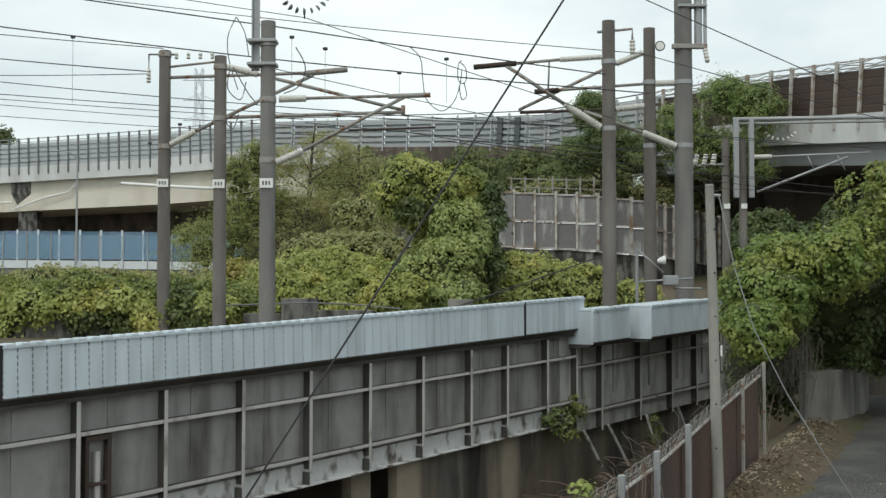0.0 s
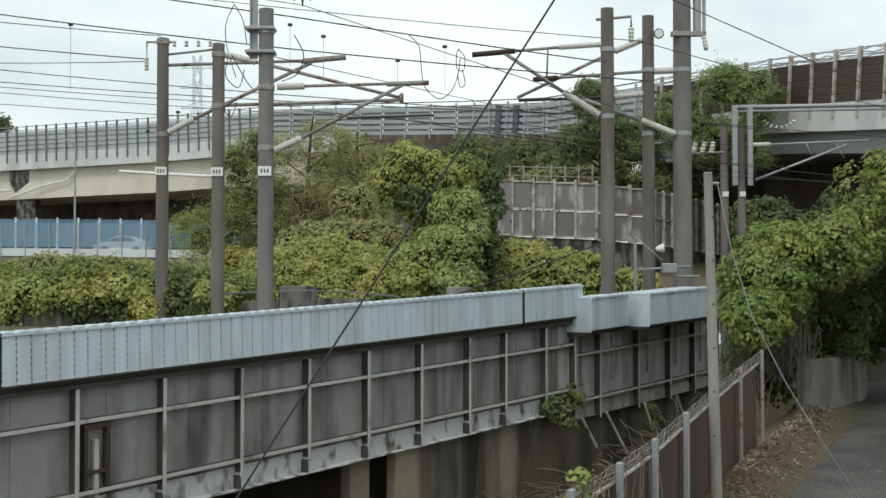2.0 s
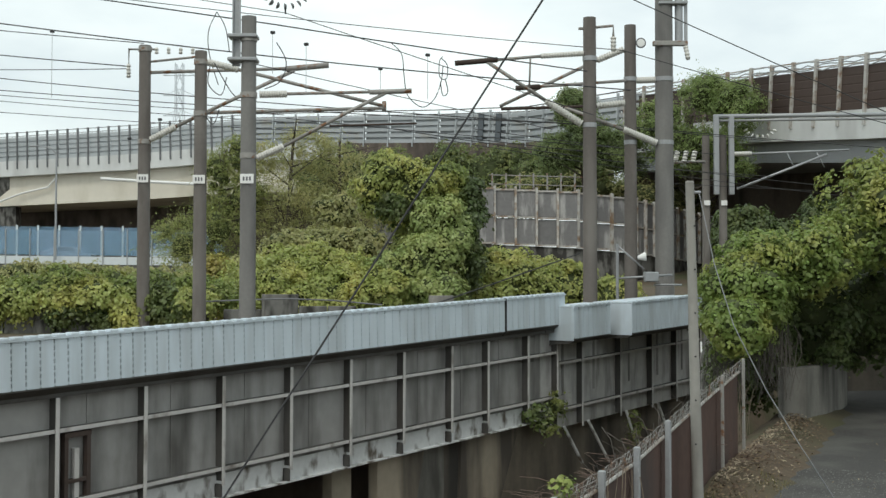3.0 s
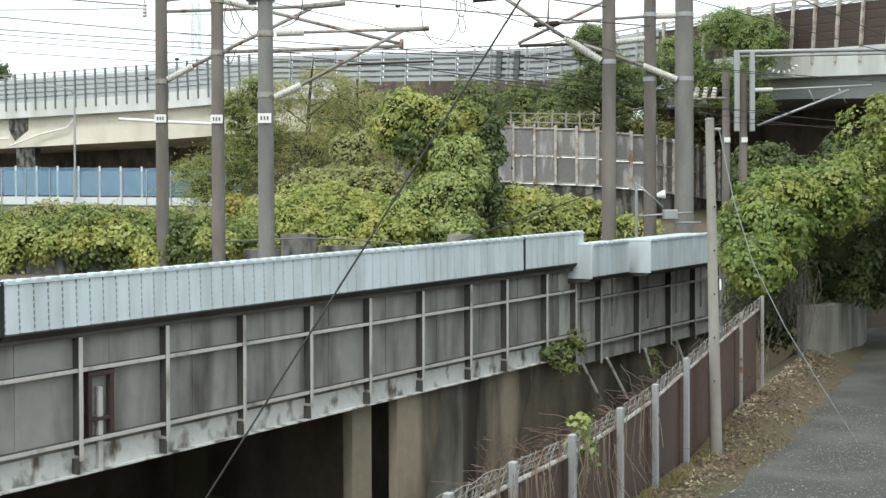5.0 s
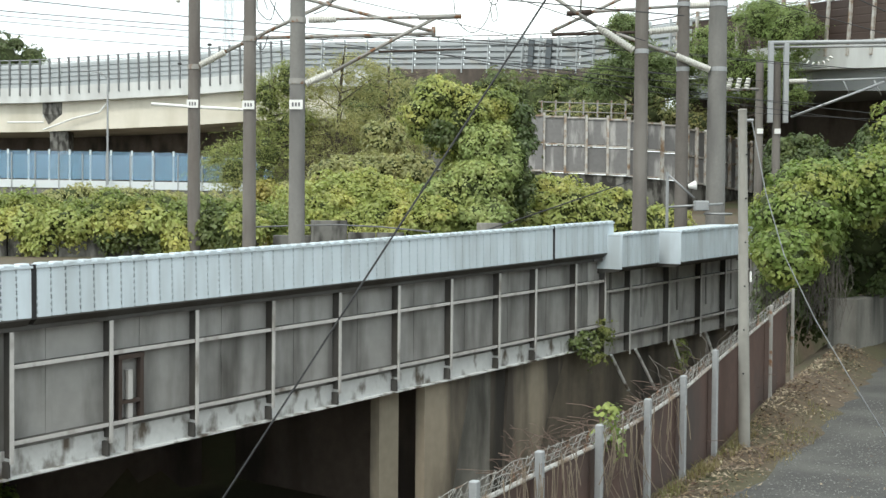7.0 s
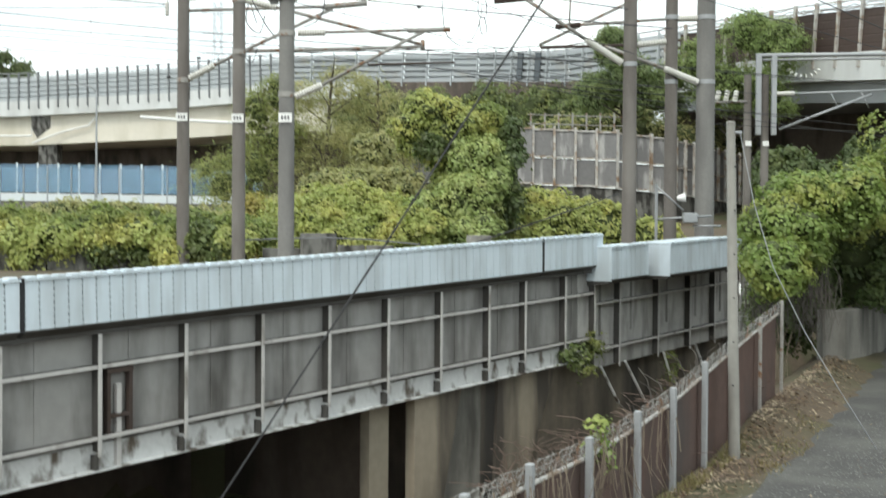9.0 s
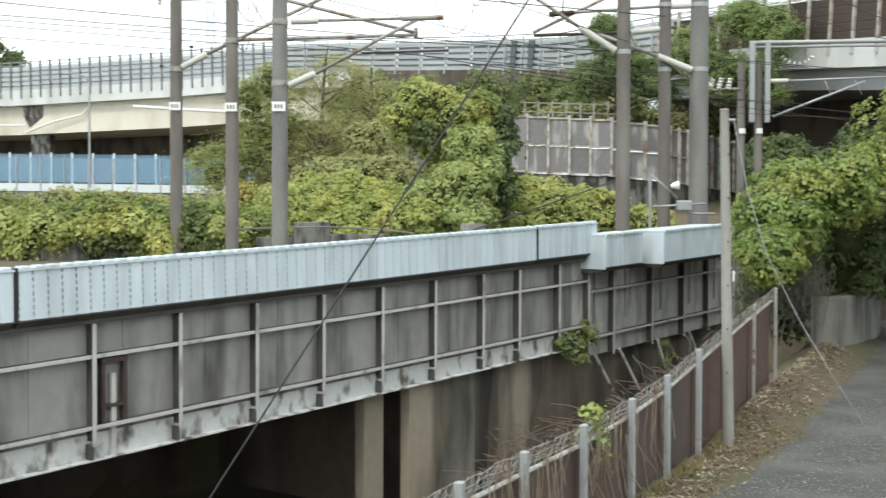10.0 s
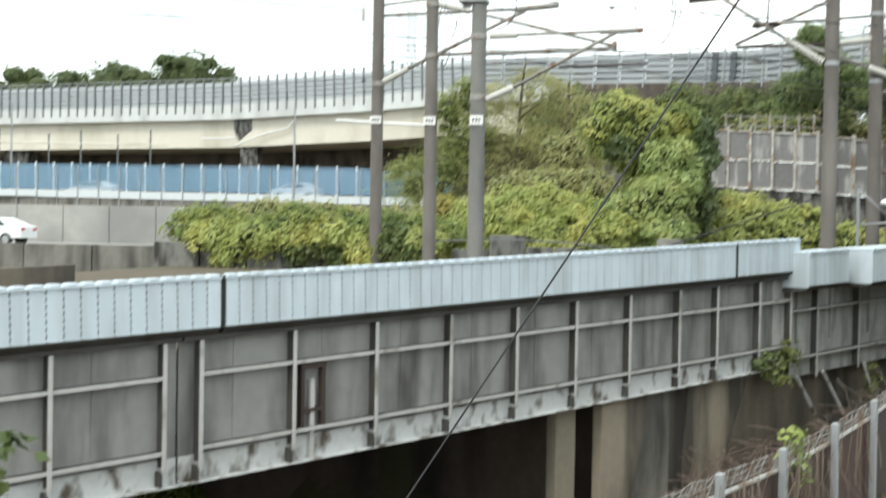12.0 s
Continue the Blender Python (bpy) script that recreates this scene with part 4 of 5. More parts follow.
far = [(-75.9, 190, 27, 5.5, 5, 5.4), (-83, 191, 25, 5, 5, 4), (-88.5, 190, 25, 6, 5, 4.6), (-96, 191, 24, 6, 5, 4.4), (-104, 190, 24, 6, 5, 4.6), (-113, 190, 23, 7, 5, 4.6), (-70, 191, 24, 4, 4, 4.6), (-63, 192, 22, 6, 4, 3.2), (-124, 190, 24, 8, 5, 5)]
shrub("far_wood", (-90, 190, 5), many(far, 8, 1.9, 191) + [(x, 194, 14, 9, 4, 11) for x in (-124, -110, -96, -82, -68)], 60000, 0.4, LEAF_DEEP, "dark wood on a rise behind the viaduct", "wood", 17, floor=6, kind="stuff")

# ---- masts: arms, insulators and wires ----


def insulator(p, q, r, parent, sheds=11):
    bm = bmesh.new()
    p, q = Vector(p), Vector(q)
    tube(bm, p, q, r * 0.72, None, 10)
    for k in range(sheds):
        c = p.lerp(q, (k + 0.5) / sheds)
        d = (q - p).normalized() * 0.025
        tube(bm, c - d, c + d, r, r * 0.8, 12)
    return part("insulator", bm, PORCELAIN, parent, "pale ribbed porcelain insulator", True)


def bar(name, parent, pts, r, mat=None, label=""):
    bm = bmesh.new()
    line(bm, pts, r, 8)
    return part(name, bm, mat or WORN, parent, label, True)


A, B, C, D, E, F = (MASTS[k] for k in "abcdef")
insulator((-8.1, 36, 8.06), (-7.35, 36, 8.45), 0.11, A)
bar("strut", A, [(-7.4, 36, 8.43), (-3.85, 36, 10.14)], 0.055)
bar("top_tube", A, [(-8.1, 36, 10.06), (-6.0, 36, 10.13), (-3.9, 36, 10.2)], 0.05)
bar("top_tube", A, [(-4.1, 36, 10.18), (-2.84, 36, 10.3)], 0.085)
bar("tie_bar", A, [(-8.1, 36, 10.38), (-6.4, 35, 10.36)], 0.035)
bar("bracket", A, [(-8.75, 36, 9.95), (-8.75, 36, 10.75), (-7.9, 36, 10.75)], 0.035)
insulator((-8.75, 35.98, 9.9), (-8.75, 35.98, 10.3), 0.07, A, 4)
for k in range(4):
    insulator((-7.8 + 0.35 * k, 35.4, 10.5), (-7.8 + 0.35 * k, 35.4, 10.68), 0.06, A, 2)
insulator((-6.05, 34, 10.0), (-5.2, 34, 9.8), 0.11, B)
bar("diagonal_tube", B, [(-5.25, 34, 9.81), (-1.14, 34, 8.79)], 0.05)
bar("steady_arm", B, [(-6.05, 34, 8.58), (-1.11, 34, 8.73)], 0.05)
bar("end_cap", B, [(-1.12, 34, 8.66), (-1.12, 34, 8.92)], 0.06)
bar("registration_arm", B, [(-2.65, 34, 8.22), (-0.21, 34, 8.3)], 0.03, RUST)
insulator((-4.26, 31, 7.0), (-3.58, 31, 7.3), 0.1, C)
bar("strut", C, [(-3.6, 31, 7.29), (-1.89, 31, 8.21), (-0.97, 31, 8.68)], 0.045)
insulator((-4.2, 31, 8.62), (-3.5, 31, 8.64), 0.1, C)
bar("top_tube", C, [(-3.55, 31, 8.64), (-1.4, 31, 8.7)], 0.04)
bar("top_tube", C, [(-1.4, 31, 8.69), (-0.32, 31, 8.73)], 0.065)
bm = bmesh.new()
for dx in (-0.085, 0.085):
    box(bm, (-4.8 + dx, 31, 11.8), (0.03, 0.13, 4.9))
box(bm, (-4.8, 31.03, 11.8), (0.17, 0.03, 4.9))
part("channel_post", bm, GALV, C, "grey steel channel post clamped to the mast")
for z in (9.5, 10.1):
    bm = bmesh.new()
    box(bm, (-4.62, 31, z), (0.75, 0.5, 0.09), bevel=0.02)
    part("clamp", bm, GALV, C)
insulator((5.02, 38, 11.07), (3.66, 38, 10.98), 0.1, D, 16)
bar("top_tube", D, [(3.7, 38, 10.98), (2.1, 38, 10.84)], 0.05)
bar("top_tube", D, [(2.3, 38, 10.86), (0.96, 38, 10.74)], 0.085, RUST)
insulator((4.95, 38, 8.84), (3.81, 38, 9.57), 0.13, D, 16)
bar("strut", D, [(3.85, 38, 9.55), (1.93, 38, 10.82)], 0.06)
bar("dropper_rod", D, [(3.34, 38, 10.98), (3.3, 38, 10.0)], 0.03)
bar("bracket", D, [(4.85, 38, 11.85), (5.95, 38, 11.95), (5.95, 38, 11.55)], 0.045)
insulator((5.95, 38, 11.6), (5.95, 38, 11.15), 0.1, D, 4)
insulator((6.6, 40, 11.6), (5.72, 40, 11.23), 0.12, E)
bar("strut", E, [(5.76, 40, 11.25), (2.5, 40, 9.69)], 0.055)
insulator((6.65, 40, 9.82), (5.71, 40, 9.71), 0.12, E)
bar("steady_arm", E, [(5.75, 40, 9.71), (2.54, 40, 9.6)], 0.05, RUST)
insulator((7.65, 40, 10.59), (6.9, 40, 10.56), 0.12, F)
bar("top_tube", F, [(6.95, 39.9, 10.56), (3.1, 39.7, 10.25)], 0.05)
bar("top_tube", F, [(3.8, 39.7, 10.3), (3.0, 39.7, 10.24)], 0.085, RUST)
insulator((7.65, 39.8, 8.47), (6.54, 39.7, 8.9), 0.12, F, 16)
bar("strut", F, [(6.58, 39.7, 8.88), (4.6, 39.6, 9.6)], 0.06)
for z in (8.5, 10.6):
    for m, x, y, r in ((F, 7.94, 40, 0.31), (E, 6.82, 40, 0.22), (D, 5.2, 38, 0.225)):
        bm = bmesh.new()
        tube(bm, (x, y, z + (0.3 if m == D else 0) - 0.07), (x, y, z + (0.3 if m == D else 0) + 0.07), r, r, 20)
        part("band", bm, GALV, m, "pale steel band")
bm = bmesh.new()
box(bm, (8.1, 39.75, 11.75), (1.15, 0.18, 0.16), bevel=0.02)
part("bracket", bm, WORN, F)
bm = bmesh.new()
tube(bm, (8.42, 39.9, 11.84), (8.42, 39.9, 14.9), 0.13, None, 14)
part("cable_duct", bm, GALV, F)
bm = bmesh.new()
box(bm, (8.65, 39.9, 13.4), (0.1, 0.1, 3.1))
part("cable_duct", bm, GALV, F)
for z in (13.1, 14.2):
    bm = bmesh.new()
    box(bm, (8.2, 39.85, z), (0.95, 0.4, 0.1), bevel=0.02)
    part("clamp", bm, GALV, F)
insulator((8.6, 39.7, 11.65), (8.66, 39.6, 11.2), 0.09, F, 4)
bm = bmesh.new()
tube(bm, (7.12, 39.7, 11.75), (7.12, 39.66, 11.75), 0.17, None, 20)
sign = part("round_sign", bm, INK, E, "small round white sign with a dark rim")
bm = bmesh.new()
tube(bm, (7.12, 39.66, 11.75), (7.12, 39.645, 11.75), 0.13, None, 20)
part("sign_face", bm, PLATE, sign)
for m, x, y, zs in ((A, -8.27, 36, (10.75, 8.0)), (B, -6.25, 34, (10.0, 8.55)), (C, -4.48, 31, (7.05, 8.6, 10.05))):
    for z in zs:
        bm = bmesh.new()
        tube(bm, (x, y, z - 0.07), (x, y, z + 0.07), 0.215 if m == C else 0.195, None, 20)
        part("band", bm, WORN, m, "worn steel band")

WIRES = (
    ((-25.42, 38.30, 13.70), (-4.44, 36.00, 10.54), 0.020),
    ((-4.44, 36.00, 10.54), (6.42, 37.60, 9.85), 0.020),
    ((-24.06, 39.00, 13.00), (-8.31, 36.00, 10.93), 0.014),
    ((-22.10, 35.00, 14.03), (-4.32, 35.00, 11.29), 0.020),
    ((-4.32, 35.00, 11.29), (4.91, 36.50, 10.24), 0.020),
    ((-25.19, 41.50, 15.54), (0.29, 39.00, 11.90), 0.014),
    ((0.29, 39.00, 11.90), (6.39, 39.00, 11.37), 0.014),
    ((6.39, 39.00, 11.37), (16.48, 39.00, 8.62), 0.014),
    ((-15.97, 42.00, 15.01), (-4.45, 39.00, 12.53), 0.014),
    ((-4.45, 39.00, 12.53), (5.07, 36.20, 8.87), 0.014),
    ((-26.01, 46.00, 13.58), (-8.97, 37.00, 10.42), 0.018),
    ((-28.19, 52.00, 13.28), (-8.97, 37.00, 10.35), 0.014),
    ((-31.04, 45.00, 13.2), (5.52, 38.00, 8.79), 0.016),
    ((-30.30, 46.60, 12.55), (4.66, 40.20, 9.16), 0.016),
    ((-29.16, 47.00, 12.3), (-4.77, 41.40, 9.58), 0.013),
    ((-31.29, 49.00, 12.6), (-3.32, 43.20, 9.49), 0.013),
    ((-31.27, 49.00, 12.0), (-2.36, 43.00, 9.15), 0.013),
    ((-5.30, 33.00, 9.93), (4.04, 38.20, 8.70), 0.012),
    ((-0.94, 37.20, 8.56), (19.65, 52.20, 7.92), 0.014),
    ((0.15, 38.80, 8.51), (19.81, 53.20, 7.63), 0.012),
    ((-4.02, 35.40, 8.63), (10.82, 45.00, 8.69), 0.012),
    ((3.91, 30.00, 11.45), (13.52, 30.00, 7.21), 0.014),
    ((5.18, 40.00, 9.18), (22.60, 46.40, 8.81), 0.014),
    ((1.32, 40.00, 8.64), (10.71, 46.00, 8.44), 0.014),
    ((1.62, 40.00, 8.94), (10.37, 46.00, 8.69), 0.014),
    ((3.10, 40.00, 9.37), (13.22, 46.00, 9.30), 0.013),
    ((7.16, 42.00, 7.93), (13.76, 48.00, 8.13), 0.013),
    ((9.12, 46.00, 7.68), (20.61, 46.00, 7.20), 0.010),
    ((-0.37, 33.00, 3.03), (4.61, 36.00, 4.72), 0.020),
)
for k, (p, q, r) in enumerate(WIRES):
    bm = bmesh.new()
    d = (Vector(q) - Vector(p)).length
    line(bm, sag(p, q, 0.00025 * d * d, 10), r, 5)
    w = solid("overhead_wire", bm, WIRE, "dark overhead railway wire", "wire", group="overhead wires")
# hangers between carrier and contact wires
for k, (x, y, z0, z1) in enumerate(((-11.2, 36.6, 11.4, 9.4), (-4.4, 35.2, 11.1, 9.9), (-3.35, 34.4, 10.6, 9.2), (-1.3, 36, 10.2, 9.5), (0.1, 35.4, 10.5, 9.2), (-10.4, 43, 8.95, 8.6), (-8.9, 41, 9.35, 9.0))):
    h = thing("wire_hanger", (x, y, z1), "thin hanger with a dark clip on the overhead wires", "hanger", "wire hangers")
    bm = bmesh.new()
    tube(bm, (x, y, z1), (x, y, z0), 0.008, None, 5)
    part("rod", bm, GALV, h)
    bm = bmesh.new()
    box(bm, (x, y, z0), (0.14, 0.07, 0.09), bevel=0.02)
    part("clip", bm, WIRE, h)
LOOPS = (((-0.98, 36, 10.97), (-0.67, 36, 10.63), (-0.6, 36, 10.0), (-0.49, 36, 9.41), (-0.07, 36, 9.06), (0.3, 36, 9.3), (0.5, 36, 9.82), (0.56, 36, 10.3)),
         ((0.5, 35.9, 10.5), (0.68, 35.9, 10.3), (0.66, 35.9, 9.9), (0.46, 35.9, 9.95), (0.45, 35.9, 10.4), (0.55, 35.9, 10.55)),
         ((0.62, 35.9, 9.9), (0.7, 35.9, 9.5), (0.55, 35.9, 9.4), (0.48, 35.9, 9.8)),
         ((-6.16, 36, 11.88), (-6.4, 36, 11.3), (-6.37, 36, 10.6), (-6.1, 36, 9.7)), ((-6.16, 36, 11.88), (-5.9, 36, 11.4), (-5.78, 36, 10.69)),
         ((-5.91, 33.5, 9.8), (-5.95, 33.5, 9.3), (-5.6, 33.5, 9.0), (-5.45, 33.5, 9.5)), ((-5.8, 33.5, 9.9), (-5.4, 33.5, 9.2), (-5.2, 33.5, 8.95)),
         ((-5.9, 33.9, 8.62), (-6.0, 33.5, 8.4), (-5.8, 33.5, 8.2), (-5.65, 33.5, 8.6)), ((-3.8, 31.2, 10.0), (-3.55, 31.2, 9.5), (-3.7, 31.2, 9.0), (-4.1, 31.2, 8.8)))
for pts in LOOPS:
    bm = bmesh.new()
    vs = [Vector(p) for p in pts]
    fine = []
    for i in range(len(vs) - 1):
        p0, p1, p2, p3 = vs[max(i - 1, 0)], vs[i], vs[i + 1], vs[min(i + 2, len(vs) - 1)]
        for k in range(5):
            t = k / 5
            fine.append(0.5 * ((2 * p1) + (p2 - p0) * t + (2 * p0 - 5 * p1 + 4 * p2 - p3) * t * t + (3 * p1 - p0 - 3 * p2 + p3) * t ** 3))
    line(bm, fine + [vs[-1]], 0.014, 5)
    solid("jumper_cable", bm, WIRE, "slack loop of dark jumper cable", "cable", group="jumper cables")
string = thing("insulator_string", (-4.5, 39, 12.6), "hanging string of dark disc insulators", "insulator")
for k in range(9):
    a = math.pi * (1.08 + 0.84 * k / 8)
    c = Vector((-4.47 + 0.72 * math.cos(a), 39, 13.3 + 0.56 * math.sin(a)))
    bm = bmesh.new()
    d = Vector((-math.sin(a), 0, math.cos(a))) * 0.035
    tube(bm, c - d, c + d, 0.12, 0.06, 12)
    part("disc", bm, BARRIER_POST, string)
bm = bmesh.new()
tube(bm, (-4.47, 39, 12.76), (-4.47, 39, 12.5), 0.025)
part("hook", bm, WIRE, string)
# the near cable that crosses the view
bm = bmesh.new()
line(bm, sag((2.84, 10, 9.02), (-4.56, 10, -2.6), 0.02, 30), 0.0095, 6)
solid("service_cable", bm, WIRE, "dark cable slanting down in front of the bridge", "cable")


# ---- gantry by the underbridge ----
def make_gantry():
    g = thing("catenary_gantry", (11.6, 48, 2.6), "galvanised steel gantry over the tracks beside two masts", "gantry")
    for z, r in ((10.55, 0.085), (10.38, 0.05)):
        bar("beam", g, [(11.5, 48, z - 0.04), (15, 48, z + 0.02), (24, 48, z + 0.16)], r, GALV)
    for x in (11.6, 12.2):
        bm = bmesh.new()
        box(bm, (x, 48, 8.95), (0.2, 0.2, 3.1), bevel=0.02)
        part("hanger_tube", bm, GALV, g)
    for x in (11.25, 11.93):
        bm = bmesh.new()
        tube(bm, (x, 48.3, 2.6), (x, 48.3, 9.8), 0.17, 0.15, 16)
        post = part("pole", bm, MAST, g, "grey-brown concrete pole")
        bm = bmesh.new()
        box(bm, (x, 48.1, 7.08), (0.24, 0.02, 0.2))
        part("plate", bm, PLATE, post, "small white plate")
    bar("strut", g, [(12.42, 48, 7.63), (16.01, 48, 9.02)], 0.05, GALV)
    bar("steady_arm", g, [(12.9, 48, 9.03), (16.9, 48, 9.2)], 0.04, GALV)
    insulator((12.3, 48, 9.02), (13.0, 48, 9.04), 0.1, g)
    for x in (14.4, 15.6):
        bar("tie", g, [(x, 48, 9.1), (x + 0.3, 48, 8.5)], 0.025, GALV)
    for k in range(8):
        a = math.pi * (1.12 + 0.76 * k / 7)
        c = Vector((13.33 + 0.62 * math.cos(a), 47.9, 10.12 + 0.42 * math.sin(a)))
        bm = bmesh.new()
        d = Vector((-math.sin(a), 0, math.cos(a))) * 0.03
        tube(bm, c - d, c + d, 0.09, 0.05, 10)
        part("disc", bm, PORCELAIN, g)
    for x in (10.0, 10.35, 10.7):
        insulator((x, 48.2, 8.7), (x + 0.1, 48.2, 9.15), 0.12, g, 4)
    bar("crossarm", g, [(9.8, 48.2, 8.68), (11.3, 48.2, 8.75)], 0.05, WORN)


make_gantry()


def make_tower():
    # Pylon built in the haze-pale steel.
    t = thing("pylon", (-60.4, 300, 4), "lattice power pylon far away, haze painted into its pale steel", "pylon")
    bm = bmesh.new()
    def half(z):
        return 4.5 - 3.6 * min(1, (z - 4) / 44)
    zs = [4 + 5.5 * k for k in range(11)]
    for z0, z1 in zip(zs, zs[1:]):
        h0, h1 = half(z0), half(z1)
        for sx, sy in ((1, 1), (1, -1), (-1, 1), (-1, -1)):
            tube(bm, (-60.4 + sx * h0, 300 + sy * h0, z0), (-60.4 + sx * h1, 300 + sy * h1, z1), 0.12, None, 4)
        for s in (1, -1):
            tube(bm, (-60.4 - h0, 300 + s * h0, z0), (-60.4 + h1, 300 + s * h1, z1), 0.08, None, 4)
            tube(bm, (-60.4 + h0, 300 + s * h0, z0), (-60.4 - h1, 300 + s * h1, z1), 0.08, None, 4)
    part("lattice", bm, HAZY, t)
    for z in (46, 51, 56):
        bm = bmesh.new()
        tube(bm, (-64.4, 300, z), (-56.4, 300, z), 0.12, None, 4)
        tube(bm, (-64.4, 300, z), (-60.4, 300, z + 1.6), 0.08, None, 4)
        tube(bm, (-56.4, 300, z), (-60.4, 300, z + 1.6), 0.08, None, 4)
        part("crossarm", bm, HAZY, t)


make_tower()


# ---- low walls behind the bridge ----
def low_wall(p, q, z0, z1, thick, label, mat=CONCRETE, blocks=1.6):
    p, q = Vector((*p, 0)), Vector((*q, 0))
    d = (q - p)
    n = max(1, round(d.length / blocks))
    w = thing("low_wall", (p.x, p.y, z0), label, "wall", "low walls")
    turn = Matrix.Rotation(math.atan2(d.y, d.x), 3, "Z")
    for k in range(n):
        c = p + d * ((k + 0.5) / n)
        bm = bmesh.new()
        box(bm, (c.x, c.y, (z0 + z1) / 2), (d.length / n - 0.04, thick, z1 - z0), turn, 0.015)
        part("block", bm, mat, w)
    return w


# Besides its stains, this wall's dark tone stands for shade under the hedge.
low_wall((-15.5, 36.4), (-6.4, 36.6), 0.5, 3.1, 0.25, "stained concrete retaining wall, coloured darker for the shade below the hedge", WALL_STAIN)
low_wall((-5.9, 36), (-4.75, 36), 2.2, 3.05, 0.3, "low grey concrete block wall", WALL_STAIN)
low_wall((-4.7, 35.6), (-3.75, 36.2), 2.2, 3.5, 0.25, "taller stained concrete block with a dark edge", WALL_STAIN, 0.9)
low_wall((-3.7, 36), (-2.0, 36.2), 2.2, 3.15, 0.3, "low grey concrete block wall", WALL_STAIN, 0.8)
low_wall((0.2, 38.5), (0.9, 38.9), 2.2, 3.45, 0.3, "small pale concrete block among the vines", CONCRETE)
low_wall((-60, 35), (-15.6, 37.3), -1.0, 2.95, 0.3, "long stained concrete wall beside the service road", WALL_GREY, 2.4)
low_wall((-60, 69), (-27.5, 72), 2.3, 4.7, 0.3, "pale concrete wall beside the service road", PALE_ROAD, 3.0)
bm = bmesh.new()
line(bm, [(-6.6, 34.8, 3.28), (-5.2, 34.9, 3.34), (-3.9, 34.9, 3.38), (-2.6, 35, 3.33), (-1.2, 35, 3.2)], 0.025, 6)
solid("trackside_pipe", bm, BARRIER_POST, "dark cable pipe along the trackside wall", "pipe")


def sheet(name, x0, x1, y0, y1, z, mat, label):
    bm = bmesh.new()
    nx, ny = 24, 8
    g = [[bm.verts.new((x0 + (x1 - x0) * i / nx, y0 + (y1 - y0) * j / ny, z)) for i in range(nx + 1)] for j in range(ny + 1)]
    for a, b in zip(g, g[1:]):
        for i in range(nx):
            bm.faces.new((a[i], a[i + 1], b[i + 1], b[i]))
    solid(name, bm, mat, label, "road", "structure")


sheet("road_service", -140, -15.5, 47, 83, 2.36, PALE_ROAD, "pale grey service road beside the wall")
sheet("road_expressway", -300, 60, 100.8, 113, 5.88, ASPHALT, "grey expressway carriageway behind the blue screen")

# street lamp post and brackets by the expressway
for x, y, z1 in ((-29.9, 99.2, 14.6), (-57, 101.5, 14.2), (-68, 101.8, 14.6)):
    lamp = thing("lamp_post", (x, y, 5.9), "slim grey lamp post beside the expressway", "lamp post", "lamp posts")
    bm = bmesh.new()
    tube(bm, (x, y, 5.9), (x, y, z1), 0.1, 0.07, 10)
    part("pole", bm, GALV, lamp)
    bar("arm", lamp, [(x, y, z1 - 0.05), (x - 0.5, y, z1 + 0.45), (x - 1.6, y, z1 + 0.6)], 0.05, GALV)
    bm = bmesh.new()
    box(bm, (x - 1.9, y, z1 + 0.58), (0.7, 0.3, 0.14), bevel=0.04)
    part("lamp_head", bm, GALV, lamp)
bm = bmesh.new()
line(bm, [(-33, 124.6, 14.8), (-28, 123.4, 14.4), (-22.5, 121.6, 14.0)], 0.16, 8)
solid("drain_pipe", bm, PLATE, "white drain pipe along the cream girder", "pipe")
bm = bmesh.new()
for pts in ([(-50, 130, 13.2), (-46, 129.6, 13.2), (-46, 129.6, 14.0)], [(-46, 129.6, 12.4), (-42.5, 129, 13.6), (-39.5, 128.2, 14.2), (-38.6, 128, 15.2)]):
    line(bm, pts, 0.1, 8)
solid("drain_pipe", bm, PLATE, "grey drain pipe bending round the pier", "pipe")

# clutter below the viaduct
for k, x in enumerate((-72, -66.5, -61, -57.5, -53.5, -50)):
    bm = bmesh.new()
    tube(bm, (x, 116, 5.9), (x, 116, 12.6 + 0.4 * (k % 2)), 0.09, None, 8)
    solid("sign_post", bm, BARRIER_POST, "thin dark post below the viaduct", "post", group="posts below the viaduct")
bm = bmesh.new()
line(bm, [(-78, 115.8, 11.6), (-64, 115.8, 11.7), (-48, 115.8, 11.5)], 0.1, 6)
solid("cable_pipe", bm, CREAM, "pale cable pipe below the viaduct", "pipe")

# ---- trackside kit by the masts ----
kit = thing("trackside_signal_kit", (7.1, 38.6, 2.6), "small white loudspeaker and grey boxes on a short post", "signal kit")
bm = bmesh.new()
tube(bm, (6.15, 38.6, 2.6), (6.15, 38.6, 5.1), 0.05, None, 8)
part("post", bm, GALV, kit)
bm = bmesh.new()
tube(bm, (6.8, 38.6, 4.66), (7.05, 38.6, 4.7), 0.06, 0.15, 12)
part("horn", bm, PLATE, kit, "white horn")
bm = bmesh.new()
box(bm, (7.2, 38.5, 4.05), (0.45, 0.3, 0.32), bevel=0.03)
part("box", bm, GALV, kit)
bar("arm", kit, [(6.15, 38.6, 4.0), (7.9, 38.6, 4.12)], 0.035, GALV)
bar("arm", kit, [(6.15, 38.6, 5.05), (7.0, 38.6, 4.3)], 0.03, GALV)
bar("arm", kit, [(7.3, 38.6, 3.8), (8.2, 38.6, 3.8)], 0.03, GALV)

